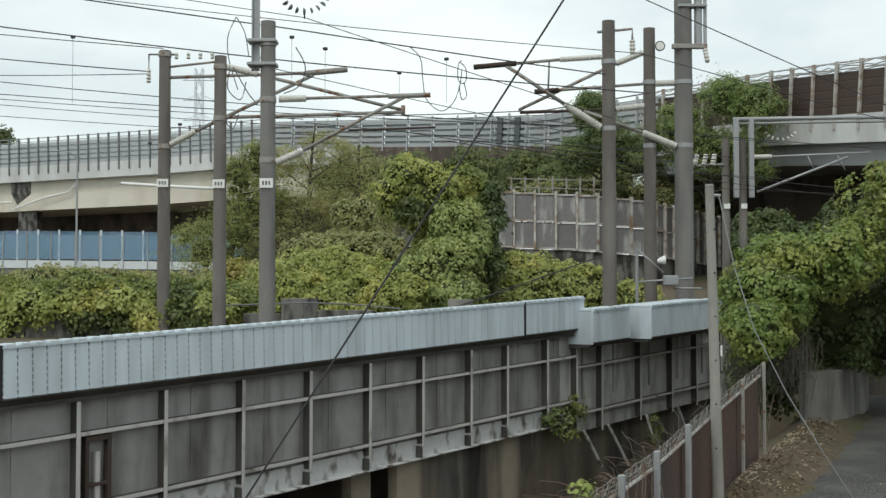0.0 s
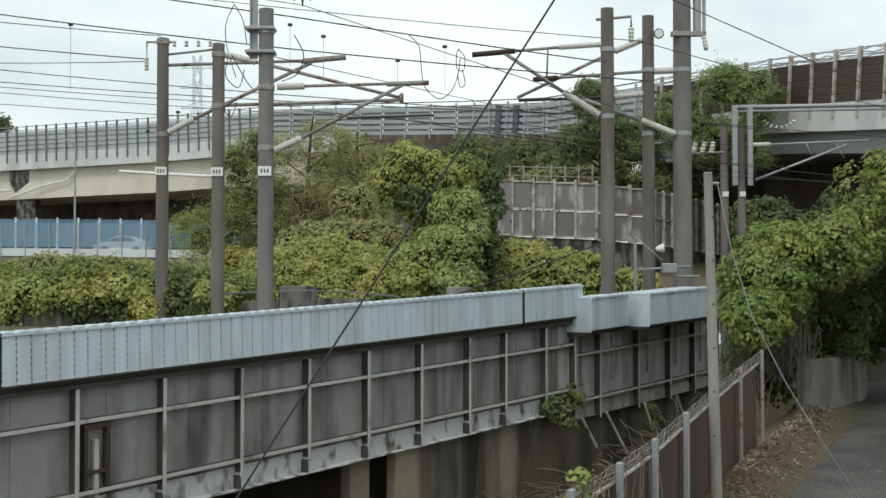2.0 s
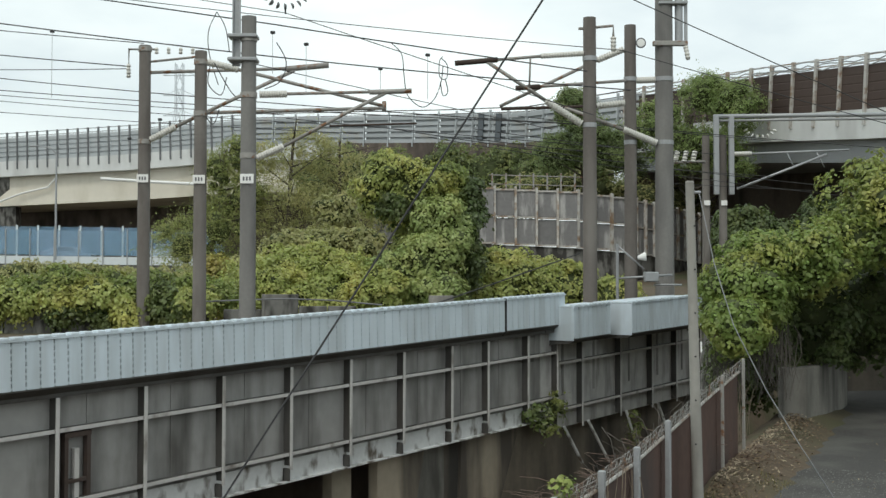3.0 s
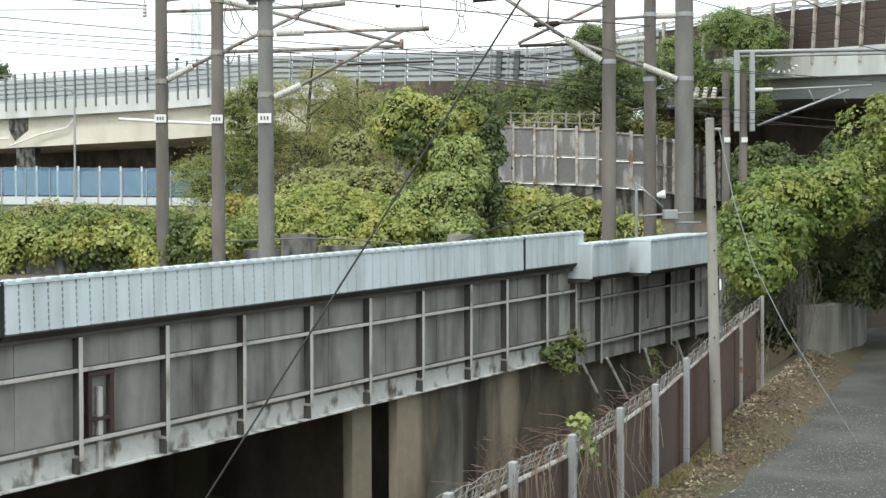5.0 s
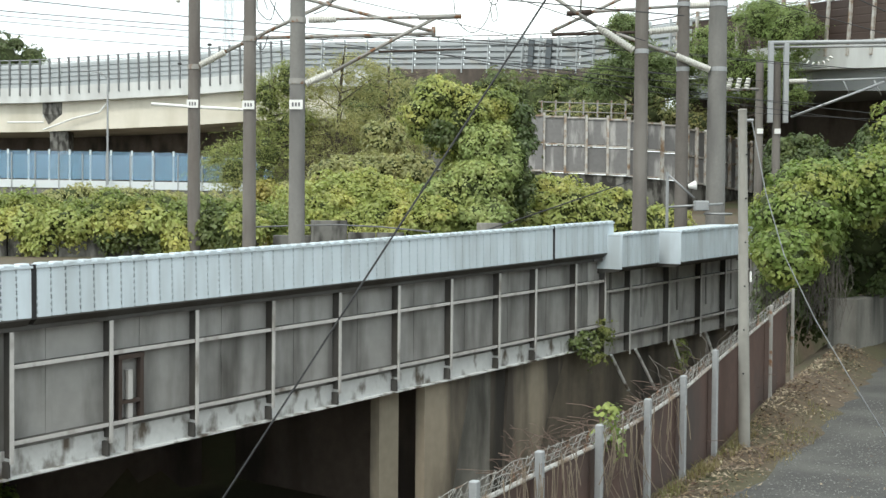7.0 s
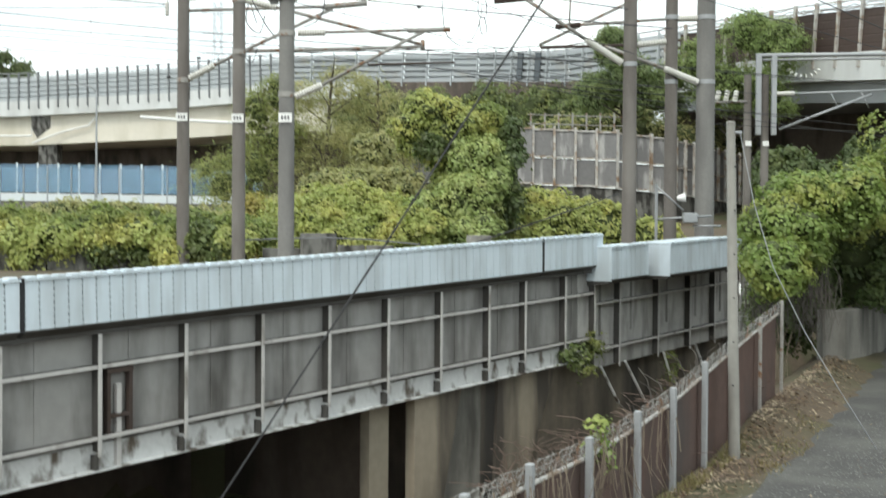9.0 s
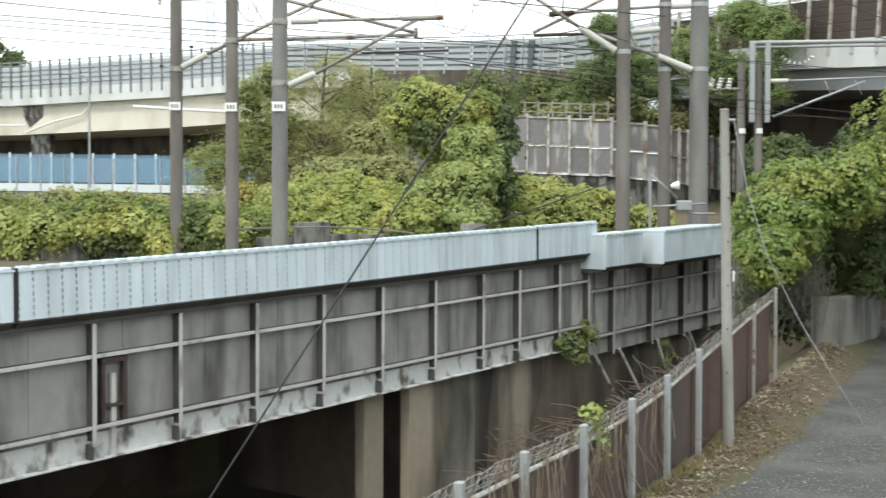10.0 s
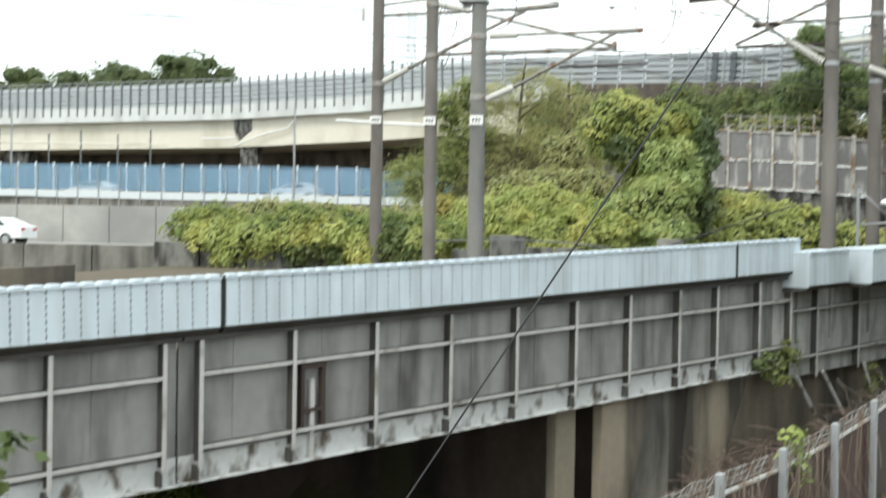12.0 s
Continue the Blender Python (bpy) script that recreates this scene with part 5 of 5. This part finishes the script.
# brown rail fence above the noise wall
rail = thing("rail_fence", (7, 74.6, 9), "thin rusty brown rail fence above the noise wall", "fence")
for k in range(8):
    x = 4.2 + k * 0.85
    bm = bmesh.new()
    box(bm, (x, 74.8, 10.0), (0.1, 0.1, 1.5))
    part("post", bm, WORN, rail)
for z in (10.65, 10.1):
    bar("rail", rail, [(4.0, 74.8, z), (10.3, 74.8, z - 0.15)], 0.035, WORN)


# ---- lane side: fence, post, wall ----
def make_fence():
    f = thing("lane_fence", on_fence(0, 0, 0), "grey-posted fence with rusty brown sheets and tangled top wire", "fence")
    posts = [-12.5, -10.4, -8.28, -6.94, -5.39, -3.59, -1.75, -0.1, 1.65, 3.6, 5.62, 7.61]
    tops = [1.26, 1.26, 1.26, 1.28, 1.29, 1.29, 1.35, 1.46, 1.66, 1.88, 2.1, 2.3]
    for s, z in zip(posts, tops):
        p = on_fence(s, 0, 0)
        bm = bmesh.new()
        box(bm, (p.x, p.y, (z - 0.35) / 2), (0.085 if s < 2 else 0.06, 0.085 if s < 2 else 0.06, z + 0.35), Matrix.Rotation(radians(-25.7), 3, "Z"), 0.01)
        part("post", bm, GALV if s < 2 else WORN, f, "grey square post")
    turn = Matrix.Rotation(math.atan2(FDIR.y, FDIR.x), 3, "Z")
    for (s0, z0), (s1, z1) in zip(zip(posts, tops), zip(posts[1:], tops[1:])):
        a, b = on_fence(s0 + 0.03, -0.07, 0), on_fence(s1 - 0.03, -0.07, 0)
        a.z, b.z = z0 - 0.26, z1 - 0.26
        bm = bmesh.new()
        line(bm, [a, b], 0.026, 6)
        part("rail", bm, PALE_POST, f, "pale weathered rail")
        n = max(1, round((s1 - s0) / 0.9))
        for k in range(n):
            s = s0 + (s1 - s0) * (k + 0.5) / n
            z = z0 + (z1 - z0) * (k + 0.5) / n - 0.29
            p = on_fence(s, -0.12 - 0.008 * (k % 2), 0)
            bm = bmesh.new()
            box(bm, (p.x, p.y, (z - 0.45) / 2), ((s1 - s0) / n - 0.004, 0.02, z + 0.45), turn)
            for v in bm.verts:
                if v.co.z > 0:
                    v.co.z += (v.co.xy - p.xy).dot(FDIR) * (z1 - z0) / (s1 - s0)
            part("sheet", bm, BOARD, f)
        rng = random.Random(int(s0 * 100))

        def top_wire(s, up, q=-0.05):
            p = on_fence(s, q + rng.uniform(-0.02, 0.02), 0)
            p.z = z0 + (z1 - z0) * (s - s0) / (s1 - s0) - 0.26 + up
            return p
        bm = bmesh.new()
        for up in (0.08, 0.15, 0.23):
            line(bm, [top_wire(s0 + (s1 - s0) * k / 8, up + rng.uniform(-0.012, 0.012)) for k in range(9)], 0.0045, 4)
        bays = max(3, round((s1 - s0) / 0.2))
        for k in range(bays):
            for lean in (0.0, 1.0):
                e0, e1 = (s0 + (s1 - s0) * (k + lean) / bays), (s0 + (s1 - s0) * (k + 1 - lean) / bays)
                line(bm, [top_wire(e0, 0.0), top_wire((e0 + e1) / 2, 0.12 + rng.uniform(-0.03, 0.03)), top_wire(e1, 0.24)], 0.0035, 4)
        for j in range(3):
            line(bm, [top_wire(s0 + (s1 - s0) * k / 14, 0.12 + rng.uniform(-0.1, 0.12)) for k in range(15)], 0.003, 4)
        part("wire", bm, WORN, f, "tangled barbed wire")


make_fence()
pole = thing("concrete_post", (4.42, 19.6, 0), "slim tall pale concrete post beside the lane fence", "post")
bm = bmesh.new()
tube(bm, (4.42, 19.6, -0.2), (4.3, 19.6, 5.4), 0.095, 0.07, 18)
part("shaft", bm, CONCRETE, pole)
bm = bmesh.new()
tube(bm, (4.3, 19.6, 5.4), (4.3, 19.6, 5.43), 0.078, 0.06, 18)
part("cap", bm, CONCRETE, pole)
for z in (1.2, 1.9, 2.6, 3.3, 4.0, 4.7):
    bm = bmesh.new()
    tube(bm, (4.36, 19.53, z), (4.36, 19.505, z), 0.014, None, 8)
    part("step_hole", bm, BLACK, pole)
bm = bmesh.new()
box(bm, (4.46, 19.55, 2.75), (0.025, 0.05, 0.17))
part("tag", bm, PLATE, pole)
bm = bmesh.new()
tube(bm, (4.32, 19.6, 5.25), (4.48, 19.62, 5.25), 0.025)
part("hook", bm, GALV, pole)
bm = bmesh.new()
line(bm, [(4.45, 19.6, 5.25), (4.69, 19.6, 4.1), (5.0, 19.6, 3.1), (5.55, 19.7, 2.05), (6.12, 19.8, 1.15), (6.86, 20.1, 0.1)], 0.009, 6)
solid("guy_wire", bm, GALV, "slack grey guy wire from the post down to the lane", "wire")

cw = thing("lane_wall", (8.7, 29, 0.2), "stained pale concrete wall of several blocks beside the lane", "wall")
corner = [(8.55, 28.9), (9.12, 28.95), (9.75, 29.9), (10.35, 30.9), (10.95, 31.9), (11.5, 33.0), (12.0, 34.4)]
for k, (p, q) in enumerate(zip(corner, corner[1:])):
    d = Vector(q) - Vector(p)
    c = (Vector(p) + Vector(q)) / 2
    nrm = Vector((-d.y, d.x)).normalized() * 0.18
    bm = bmesh.new()
    box(bm, (c.x + nrm.x, c.y + nrm.y, 0.85), (d.length - 0.015, 0.36, 1.9 - 0.02 * k), Matrix.Rotation(math.atan2(d.y, d.x), 3, "Z"), 0.02)
    part("block", bm, WALL_GREY, cw)
# Dark wall added to stand for the deep shade behind the vines.
bm = bmesh.new()
box(bm, (16.5, 37, 0.4), (11, 0.5, 5.0), Matrix.Rotation(radians(10), 3, "Z"))
solid("wall_bank", bm, CONCRETE_DARK, "dark wall added behind the vines for the shade there", "wall", "structure")

hand = thing("handrail", (3.0, 9, 0), "white tubular handrail beside the lane", "handrail")
for x, y, z in ((2.99, 9.0, 1.56), (3.75, 8.3, 1.9)):
    bm = bmesh.new()
    tube(bm, (x, y, -0.1), (x, y, z), 0.018, None, 10)
    part("post", bm, PLATE, hand)
bar("rail", hand, [(2.99, 9.0, 1.56), (3.4, 8.65, 1.75), (3.75, 8.3, 1.9)], 0.018, PLATE)
bm = bmesh.new()
box(bm, (3.45, 9.2, 0.5), (0.1, 1.4, 1.3), Matrix.Rotation(radians(-35), 3, "Z"), 0.02)
solid("kerb_wall", bm, CONCRETE, "low grey concrete kerb wall beside the handrail", "wall", "structure")

# ---- small plants, litter and dead growth ----
shrub("lane_shrub", (3.9, 9.6, 0), many([(3.75, 9.3, 0.95, 0.4, 0.35, 0.42)], 6, 0.15, 211), 2600, 0.05, LEAF_GREEN, "green shrub beside the handrail", "shrub", 31, floor=0)
shrub("yellow_weed", (3.1, 9.1, 0), many([(3.13, 9.1, 1.08, 0.13, 0.12, 0.16)], 4, 0.06, 213), 260, 0.05, LEAF_YELLOW, "small yellowing weed by the handrail", "weed", 32, floor=0)
shrub("sapling", (1.62, 14.5, 0), many([(1.62, 14.55, 1.28, 0.17, 0.14, 0.2), (1.74, 14.6, 1.0, 0.09, 0.1, 0.2)], 5, 0.08, 215), 330, 0.07, LEAF_GREEN, "bright green sapling grown through the fence", "sapling", 33, ragged=0.6, core=0)
p1, p2 = on_bridge(15.55, -0.3, -3.0), on_bridge(16.5, -0.35, -2.85)
shrub("wall_shrub", on_bridge(16, -0.3, -3.6), many([(p1.x, p1.y, p1.z, 0.3, 0.25, 0.26), (p2.x, p2.y, p2.z, 0.2, 0.2, 0.34), (p1.x + 0.2, p1.y, p1.z - 0.35, 0.22, 0.2, 0.2)], 6, 0.14, 217), 1300, 0.09, LEAF_MID,
      "small shrub growing from the end of the girder", "shrub", 34, ragged=0.4, core=0.5)
p3 = on_bridge(20.9, -0.3, -4.0)
shrub("wall_shrub", p3, many([(p3.x, p3.y, p3.z, 0.2, 0.2, 0.4)], 5, 0.1, 219), 380, 0.09, LEAF_MID, "small shrub hanging on the abutment", "shrub", 35, ragged=0.5, core=0)
shrub("ivy", (8.2, 27.6, 1.0), many([(10.2, 30.2, 2.1, 0.3, 0.3, 0.22)], 6, 0.16, 221), 900, 0.1, LEAF_DEEP, "dark ivy hanging over the wall", "vines", 36, core=0.7)
shrub("underbridge_shrub", (-9.8, 24, -3.2), many([(-9.8, 24, -2.4, 0.8, 0.7, 0.7)], 7, 0.25, 223), 2500, 0.12, LEAF_GREEN, "green shrub in the shade below the bridge", "shrub", 37)
shrub("near_sprig", (-3.45, 6, 0), many([(-3.42, 6, 2.3, 0.1, 0.1, 0.22)], 4, 0.05, 225), 60, 0.085, LEAF_DEEP, "dark green leafy sprig close by", "twig", 38, ragged=0.6, core=0)


def stalks(name, base, x0, x1, y0, y1, count, tall, r, mat, label, seed, lean=0.5):
    rng = random.Random(seed)
    bm = bmesh.new()
    for _ in range(count):
        x, y = rng.uniform(x0, x1), rng.uniform(y0, y1)
        if (Vector((x, y)) - FENCE).dot(Vector((FDIR.y, -FDIR.x))) > -0.5:
            continue
        p = Vector((x, y, height(x, y) - 0.05))
        h = tall * rng.uniform(0.4, 1.15)
        d = Vector((rng.gauss(0, lean), rng.gauss(0, lean), 1)) * h
        bend = Vector((rng.gauss(0, lean), rng.gauss(0, lean), -0.5)) * h * 0.5
        line(bm, [p, p + d * 0.4, p + d * 0.75 + bend * 0.3, p + d + bend], r * rng.uniform(0.6, 1.4), 4)
    return solid(name, bm, mat, label, "dead brush", "stuff")


stalks("dead_brush", None, 1.6, 5.2, 20.5, 26, 420, 2.2, 0.006, GREY_STEM, "tangle of grey dead vines below the girder", 5, 0.16)
stalks("dead_brush", None, 0.5, 3.6, 15.5, 20.5, 200, 1.2, 0.005, DEAD, "tangle of dead brown stalks behind the fence", 6, 0.2)
stalks("dead_brush", None, 6.6, 7.7, 26.2, 27.6, 90, 1.7, 0.006, DEAD, "grey dead stems under the vine bank", 7, 0.07)
# straight straps hanging askew below the girder's end
for k, (a, da, dz) in enumerate(((17.14, 0.75, -0.95), (18.44, 0.95, -1.15), (20.66, 0.35, -0.85), (22.7, 0.5, -0.9))):
    bm = bmesh.new()
    line(bm, [on_bridge(a, -0.18, -3.5), on_bridge(a + da, -0.3, -3.6 + dz)], 0.04, 6)
    part("bent_strap", bm, FLANGE, bridge)


def tangle(x0, x1, y0, y1, z0, z1, count, size, mat, label, seed):
    rng = random.Random(seed)
    bm = bmesh.new()
    for _ in range(count):
        u = rng.random()
        p = Vector((x0 + (x1 - x0) * u, rng.uniform(y0, y1), z0 + (z1 - z0) * u - size * rng.uniform(0.5, 1.3)))
        if (p.to_2d() - FENCE).dot(Vector((FDIR.y, -FDIR.x))) > -0.5:
            continue
        pts = [p]
        d = Vector((rng.gauss(0, 0.25), rng.gauss(0, 0.25), 1))
        for k in range(5):
            pts.append(pts[-1] + d * size * rng.uniform(0.15, 0.32))
            d += Vector((rng.gauss(0, 0.4), rng.gauss(0, 0.3), -0.22))
        line(bm, pts, rng.uniform(0.003, 0.007), 4)
    solid("dead_brush", bm, mat, label, "dead brush", "stuff")


tangle(2.4, 5.4, 21.5, 24.5, -0.5, 0.95, 480, 1.0, TANGLE, "reddish-brown tangle of dry stems below the girder", 51)
tangle(0.6, 3.4, 15.5, 20.5, 0.0, 0.8, 380, 0.7, TANGLE, "dry stems tangled behind the fence", 52)
hr = random.Random(60)
bm = bmesh.new()
for _ in range(260):
    p = Vector((hr.uniform(6.6, 8.4), hr.uniform(27.0, 28.6), hr.uniform(2.3, 3.0)))
    d = hr.uniform(0.5, 1.5)
    line(bm, [p, p + Vector((hr.gauss(0, 0.08), hr.gauss(0, 0.05), -d * 0.5)), p + Vector((hr.gauss(0, 0.14), hr.gauss(0, 0.08), -d))], hr.uniform(0.003, 0.008), 4)
solid("dry_vine", bm, GREY_STEM, "grey dry stems hanging from the vine bank", "dead brush", "stuff")
vr = random.Random(44)
bm = bmesh.new()
for _ in range(80):
    s = vr.choice((-6.2, -5.0, -3.0, -1.0)) + vr.gauss(0, 0.45)
    p = on_fence(s, 0.06 + vr.uniform(0, 0.08), vr.uniform(0.95, 1.3))
    fall = vr.uniform(0.4, 1.1)
    line(bm, [p, p + Vector((vr.gauss(0, 0.05), vr.gauss(0, 0.05), -fall * 0.5)), p + Vector((vr.gauss(0, 0.1), vr.gauss(0, 0.1), -fall))], vr.uniform(0.003, 0.007), 4)
solid("dry_vine", bm, DEAD, "dry vine stems hanging over the fence", "dead brush", "stuff")


def make_litter(count, size, s0, s1, q0, q1, seed, mat, label):
    rng = np.random.default_rng(seed)
    V, F = [], []
    for k in range(count):
        s, q = rng.uniform(s0, s1), q0 + (q1 - q0) * rng.beta(1.1, 2.0)
        p = on_fence(s, q, 0)
        p.z = height(p.x, p.y) + 0.012 + 0.03 * rng.random()
        a = rng.uniform(0, 6.28)
        L = size * rng.uniform(0.5, 1.4)
        u = Vector((math.cos(a), math.sin(a), rng.normal() * 0.25)) * L
        v = Vector((-math.sin(a), math.cos(a), rng.normal() * 0.25)) * L * 0.5
        i = len(V)
        V += [p - u * 0.5, p + v * 0.5, p + u * 0.5 + Vector((0, 0, L * 0.2)), p - v * 0.5]
        F += [(i, i + 1, i + 2), (i, i + 2, i + 3)]
    me = bpy.data.meshes.new("leaf_litter")
    me.from_pydata(V, [], F)
    me.materials.append(mat)
    tagged(new("leaf_litter", me), label, "leaves", kind="stuff")


make_litter(5200, 0.07, -8, 13, 0.0, 1.1, 3, LITTER, "dry brown fallen leaves along the fence")
make_litter(500, 0.05, -8, 15, 1.8, 6.0, 4, LITTER, "scattered dry leaves and grit on the lane")



def make_gravel(count, s0, s1, q0, q1, seed):
    """Loose pale stones on the worn lane, each a small uneven lump."""
    rng = np.random.default_rng(seed)
    V, F = [], []
    shape = ((1, 0, 0), (0, 1, 0), (-1, 0, 0), (0, -1, 0), (0, 0, 1))
    for _ in range(count):
        p = on_fence(rng.uniform(s0, s1), q0 + (q1 - q0) * rng.beta(1.2, 1.4), 0.014)
        r = rng.uniform(0.006, 0.018)
        i = len(V)
        V += [p + Vector((x * r * rng.uniform(0.7, 1.3), y * r * rng.uniform(0.7, 1.3), z * r * 0.8)) for x, y, z in shape]
        F += [(i, i + 1, i + 4), (i + 1, i + 2, i + 4), (i + 2, i + 3, i + 4), (i + 3, i, i + 4)]
    me = bpy.data.meshes.new("gravel")
    me.from_pydata(V, [], F)
    me.materials.append(GRIT)
    tagged(new("gravel", me), "loose pale grit on the worn asphalt lane", "gravel", kind="stuff")


def make_grass(count, s0, s1, q0, q1, tall, mat, label, seed):
    rng = np.random.default_rng(seed)
    V, F = [], []
    clumps = [rng.uniform(s0, s1) for _ in range(14)]
    for _ in range(count):
        p = on_fence(clumps[rng.integers(14)] + rng.normal() * 0.35, rng.uniform(q0, q1), 0)
        p.z = height(p.x, p.y)
        h = tall * rng.uniform(0.3, 1.2)
        lean = Vector((rng.normal() * 0.35, rng.normal() * 0.35, 1)) * h
        a = rng.uniform(0, 6.28)
        w = Vector((math.cos(a), math.sin(a), 0)) * 0.006
        i = len(V)
        V += [p - w, p + w, p + lean * 0.6 + w * 0.7, p + lean * 0.6 - w * 0.7, p + lean + Vector((lean.x, lean.y, -0.1 * h)) * 0.5]
        F += [(i, i + 1, i + 2, i + 3), (i + 3, i + 2, i + 4)]
    me = bpy.data.meshes.new("dry_grass")
    me.from_pydata(V, [], F)
    me.materials.append(mat)
    tagged(new("dry_grass", me), label, "grass", kind="stuff")


make_gravel(9000, -9, 8, 0.9, 4.6, 71)
make_grass(1500, -8, 4, 0.02, 0.28, 0.17, DRY_GRASS, "dry yellow-green grass at the foot of the fence", 72)
make_grass(1100, -8, 6, 0.6, 1.15, 0.09, DRY_GRASS, "short sparse grass along the edge of the lane", 73)


# ---- cars ----
def make_car(paint, label, base):
    c = thing("car", base, label, "car")
    x, y, z = base
    prof = [(-2.15, 0.35), (-2.2, 0.75), (-1.9, 0.9), (-1.15, 1.02), (-0.55, 1.42), (0.9, 1.46), (1.75, 1.08), (2.15, 0.98), (2.2, 0.4)]
    bm = bmesh.new()
    sides = []
    for w, k in ((-0.84, 0), (0.84, 1)):
        sides.append([bm.verts.new((x + px, y + w * (0.86 if pz > 1.2 else 1), z + pz)) for px, pz in prof])
    n = len(prof)
    for k in range(n):
        bm.faces.new((sides[0][k], sides[0][(k + 1) % n], sides[1][(k + 1) % n], sides[1][k]))
    bm.faces.new(sides[0][::-1]), bm.faces.new(sides[1])
    part("body", bm, paint, c)
    for sgn in (-1, 1):
        for px0, px1, t0, t1 in ((-1.0, -0.05, -0.5, -0.05), (0.03, 1.3, 0.03, 0.85)):
            bm = bmesh.new()
            q = [bm.verts.new((x + u, y + sgn * (0.86 if h < 1.2 else 0.755), z + h)) for u, h in ((px0, 1.03), (px1, 1.05), (t1, 1.38), (t0, 1.38))]
            q2 = [bm.verts.new(v.co - Vector((0, sgn * 0.05, 0))) for v in q]
            bm.faces.new(q), bm.faces.new(q2[::-1])
            for k in range(4):
                bm.faces.new((q[k], q[(k + 1) % 4], q2[(k + 1) % 4], q2[k]))
            part("side_window", bm, GLASS, c)
        bm = bmesh.new()
        box(bm, (x - 2.17, y + sgn * 0.62, z + 0.74), (0.1, 0.34, 0.13), bevel=0.02)
        part("headlight", bm, PORCELAIN, c)
        bm = bmesh.new()
        box(bm, (x + 2.17, y + sgn * 0.62, z + 0.85), (0.08, 0.3, 0.14), bevel=0.02)
        part("tail_light", bm, LAMP_RED, c)
        for wx in (-1.35, 1.3):
            bm = bmesh.new()
            tube(bm, (x + wx, y + sgn * 0.66, z + 0.32), (x + wx, y + sgn * 0.87, z + 0.32), 0.32, None, 18)
            tyre = part("wheel", bm, RUBBER, c)
            bm = bmesh.new()
            tube(bm, (x + wx, y + sgn * 0.86, z + 0.32), (x + wx, y + sgn * 0.885, z + 0.32), 0.2, None, 14)
            part("rim", bm, GALV, tyre)
    return c


CARS = [(make_car(CAR_WHITE, "white hatchback driving on the expressway", (-27.1, 103.5, 5.88)), -27.1, 103.5, 2.0, -18.5, 0),
        (make_car(CAR_WHITE, "white saloon car driving on the expressway", (-30.9, 103.5, 5.88)), -30.9, 103.5, 3.5, -18.0, 0),
        (make_car(CAR_BLUE, "blue-grey car driving the other way on the expressway", (-32.0, 110, 5.88)), -32.0, 110.0, 3.0, 16.0, 180),
        (make_car(CAR_WHITE, "white hatchback driving on the expressway", (-40.0, 103.5, 5.88)), -40.0, 103.5, 11.5, -20.0, 0),
        (make_car(CAR_WHITE, "white saloon car driving on the expressway", (-31.0, 103.5, 5.88)), -31.0, 103.5, 12.0, -22.0, 0)]
make_car(CAR_WHITE, "white car parked on the service road behind the wall", (-34.8, 60, 2.37))


def motions():
    for car, x, y, at, speed, turn in CARS:
        walk(car, [(t, pose(x + speed * (t - at), y, 5.88, 0, 0, turn)) for t in (0.0, 2.0, 4.0, 6.0, 8.0, 10.0, 12.0)])


motions()
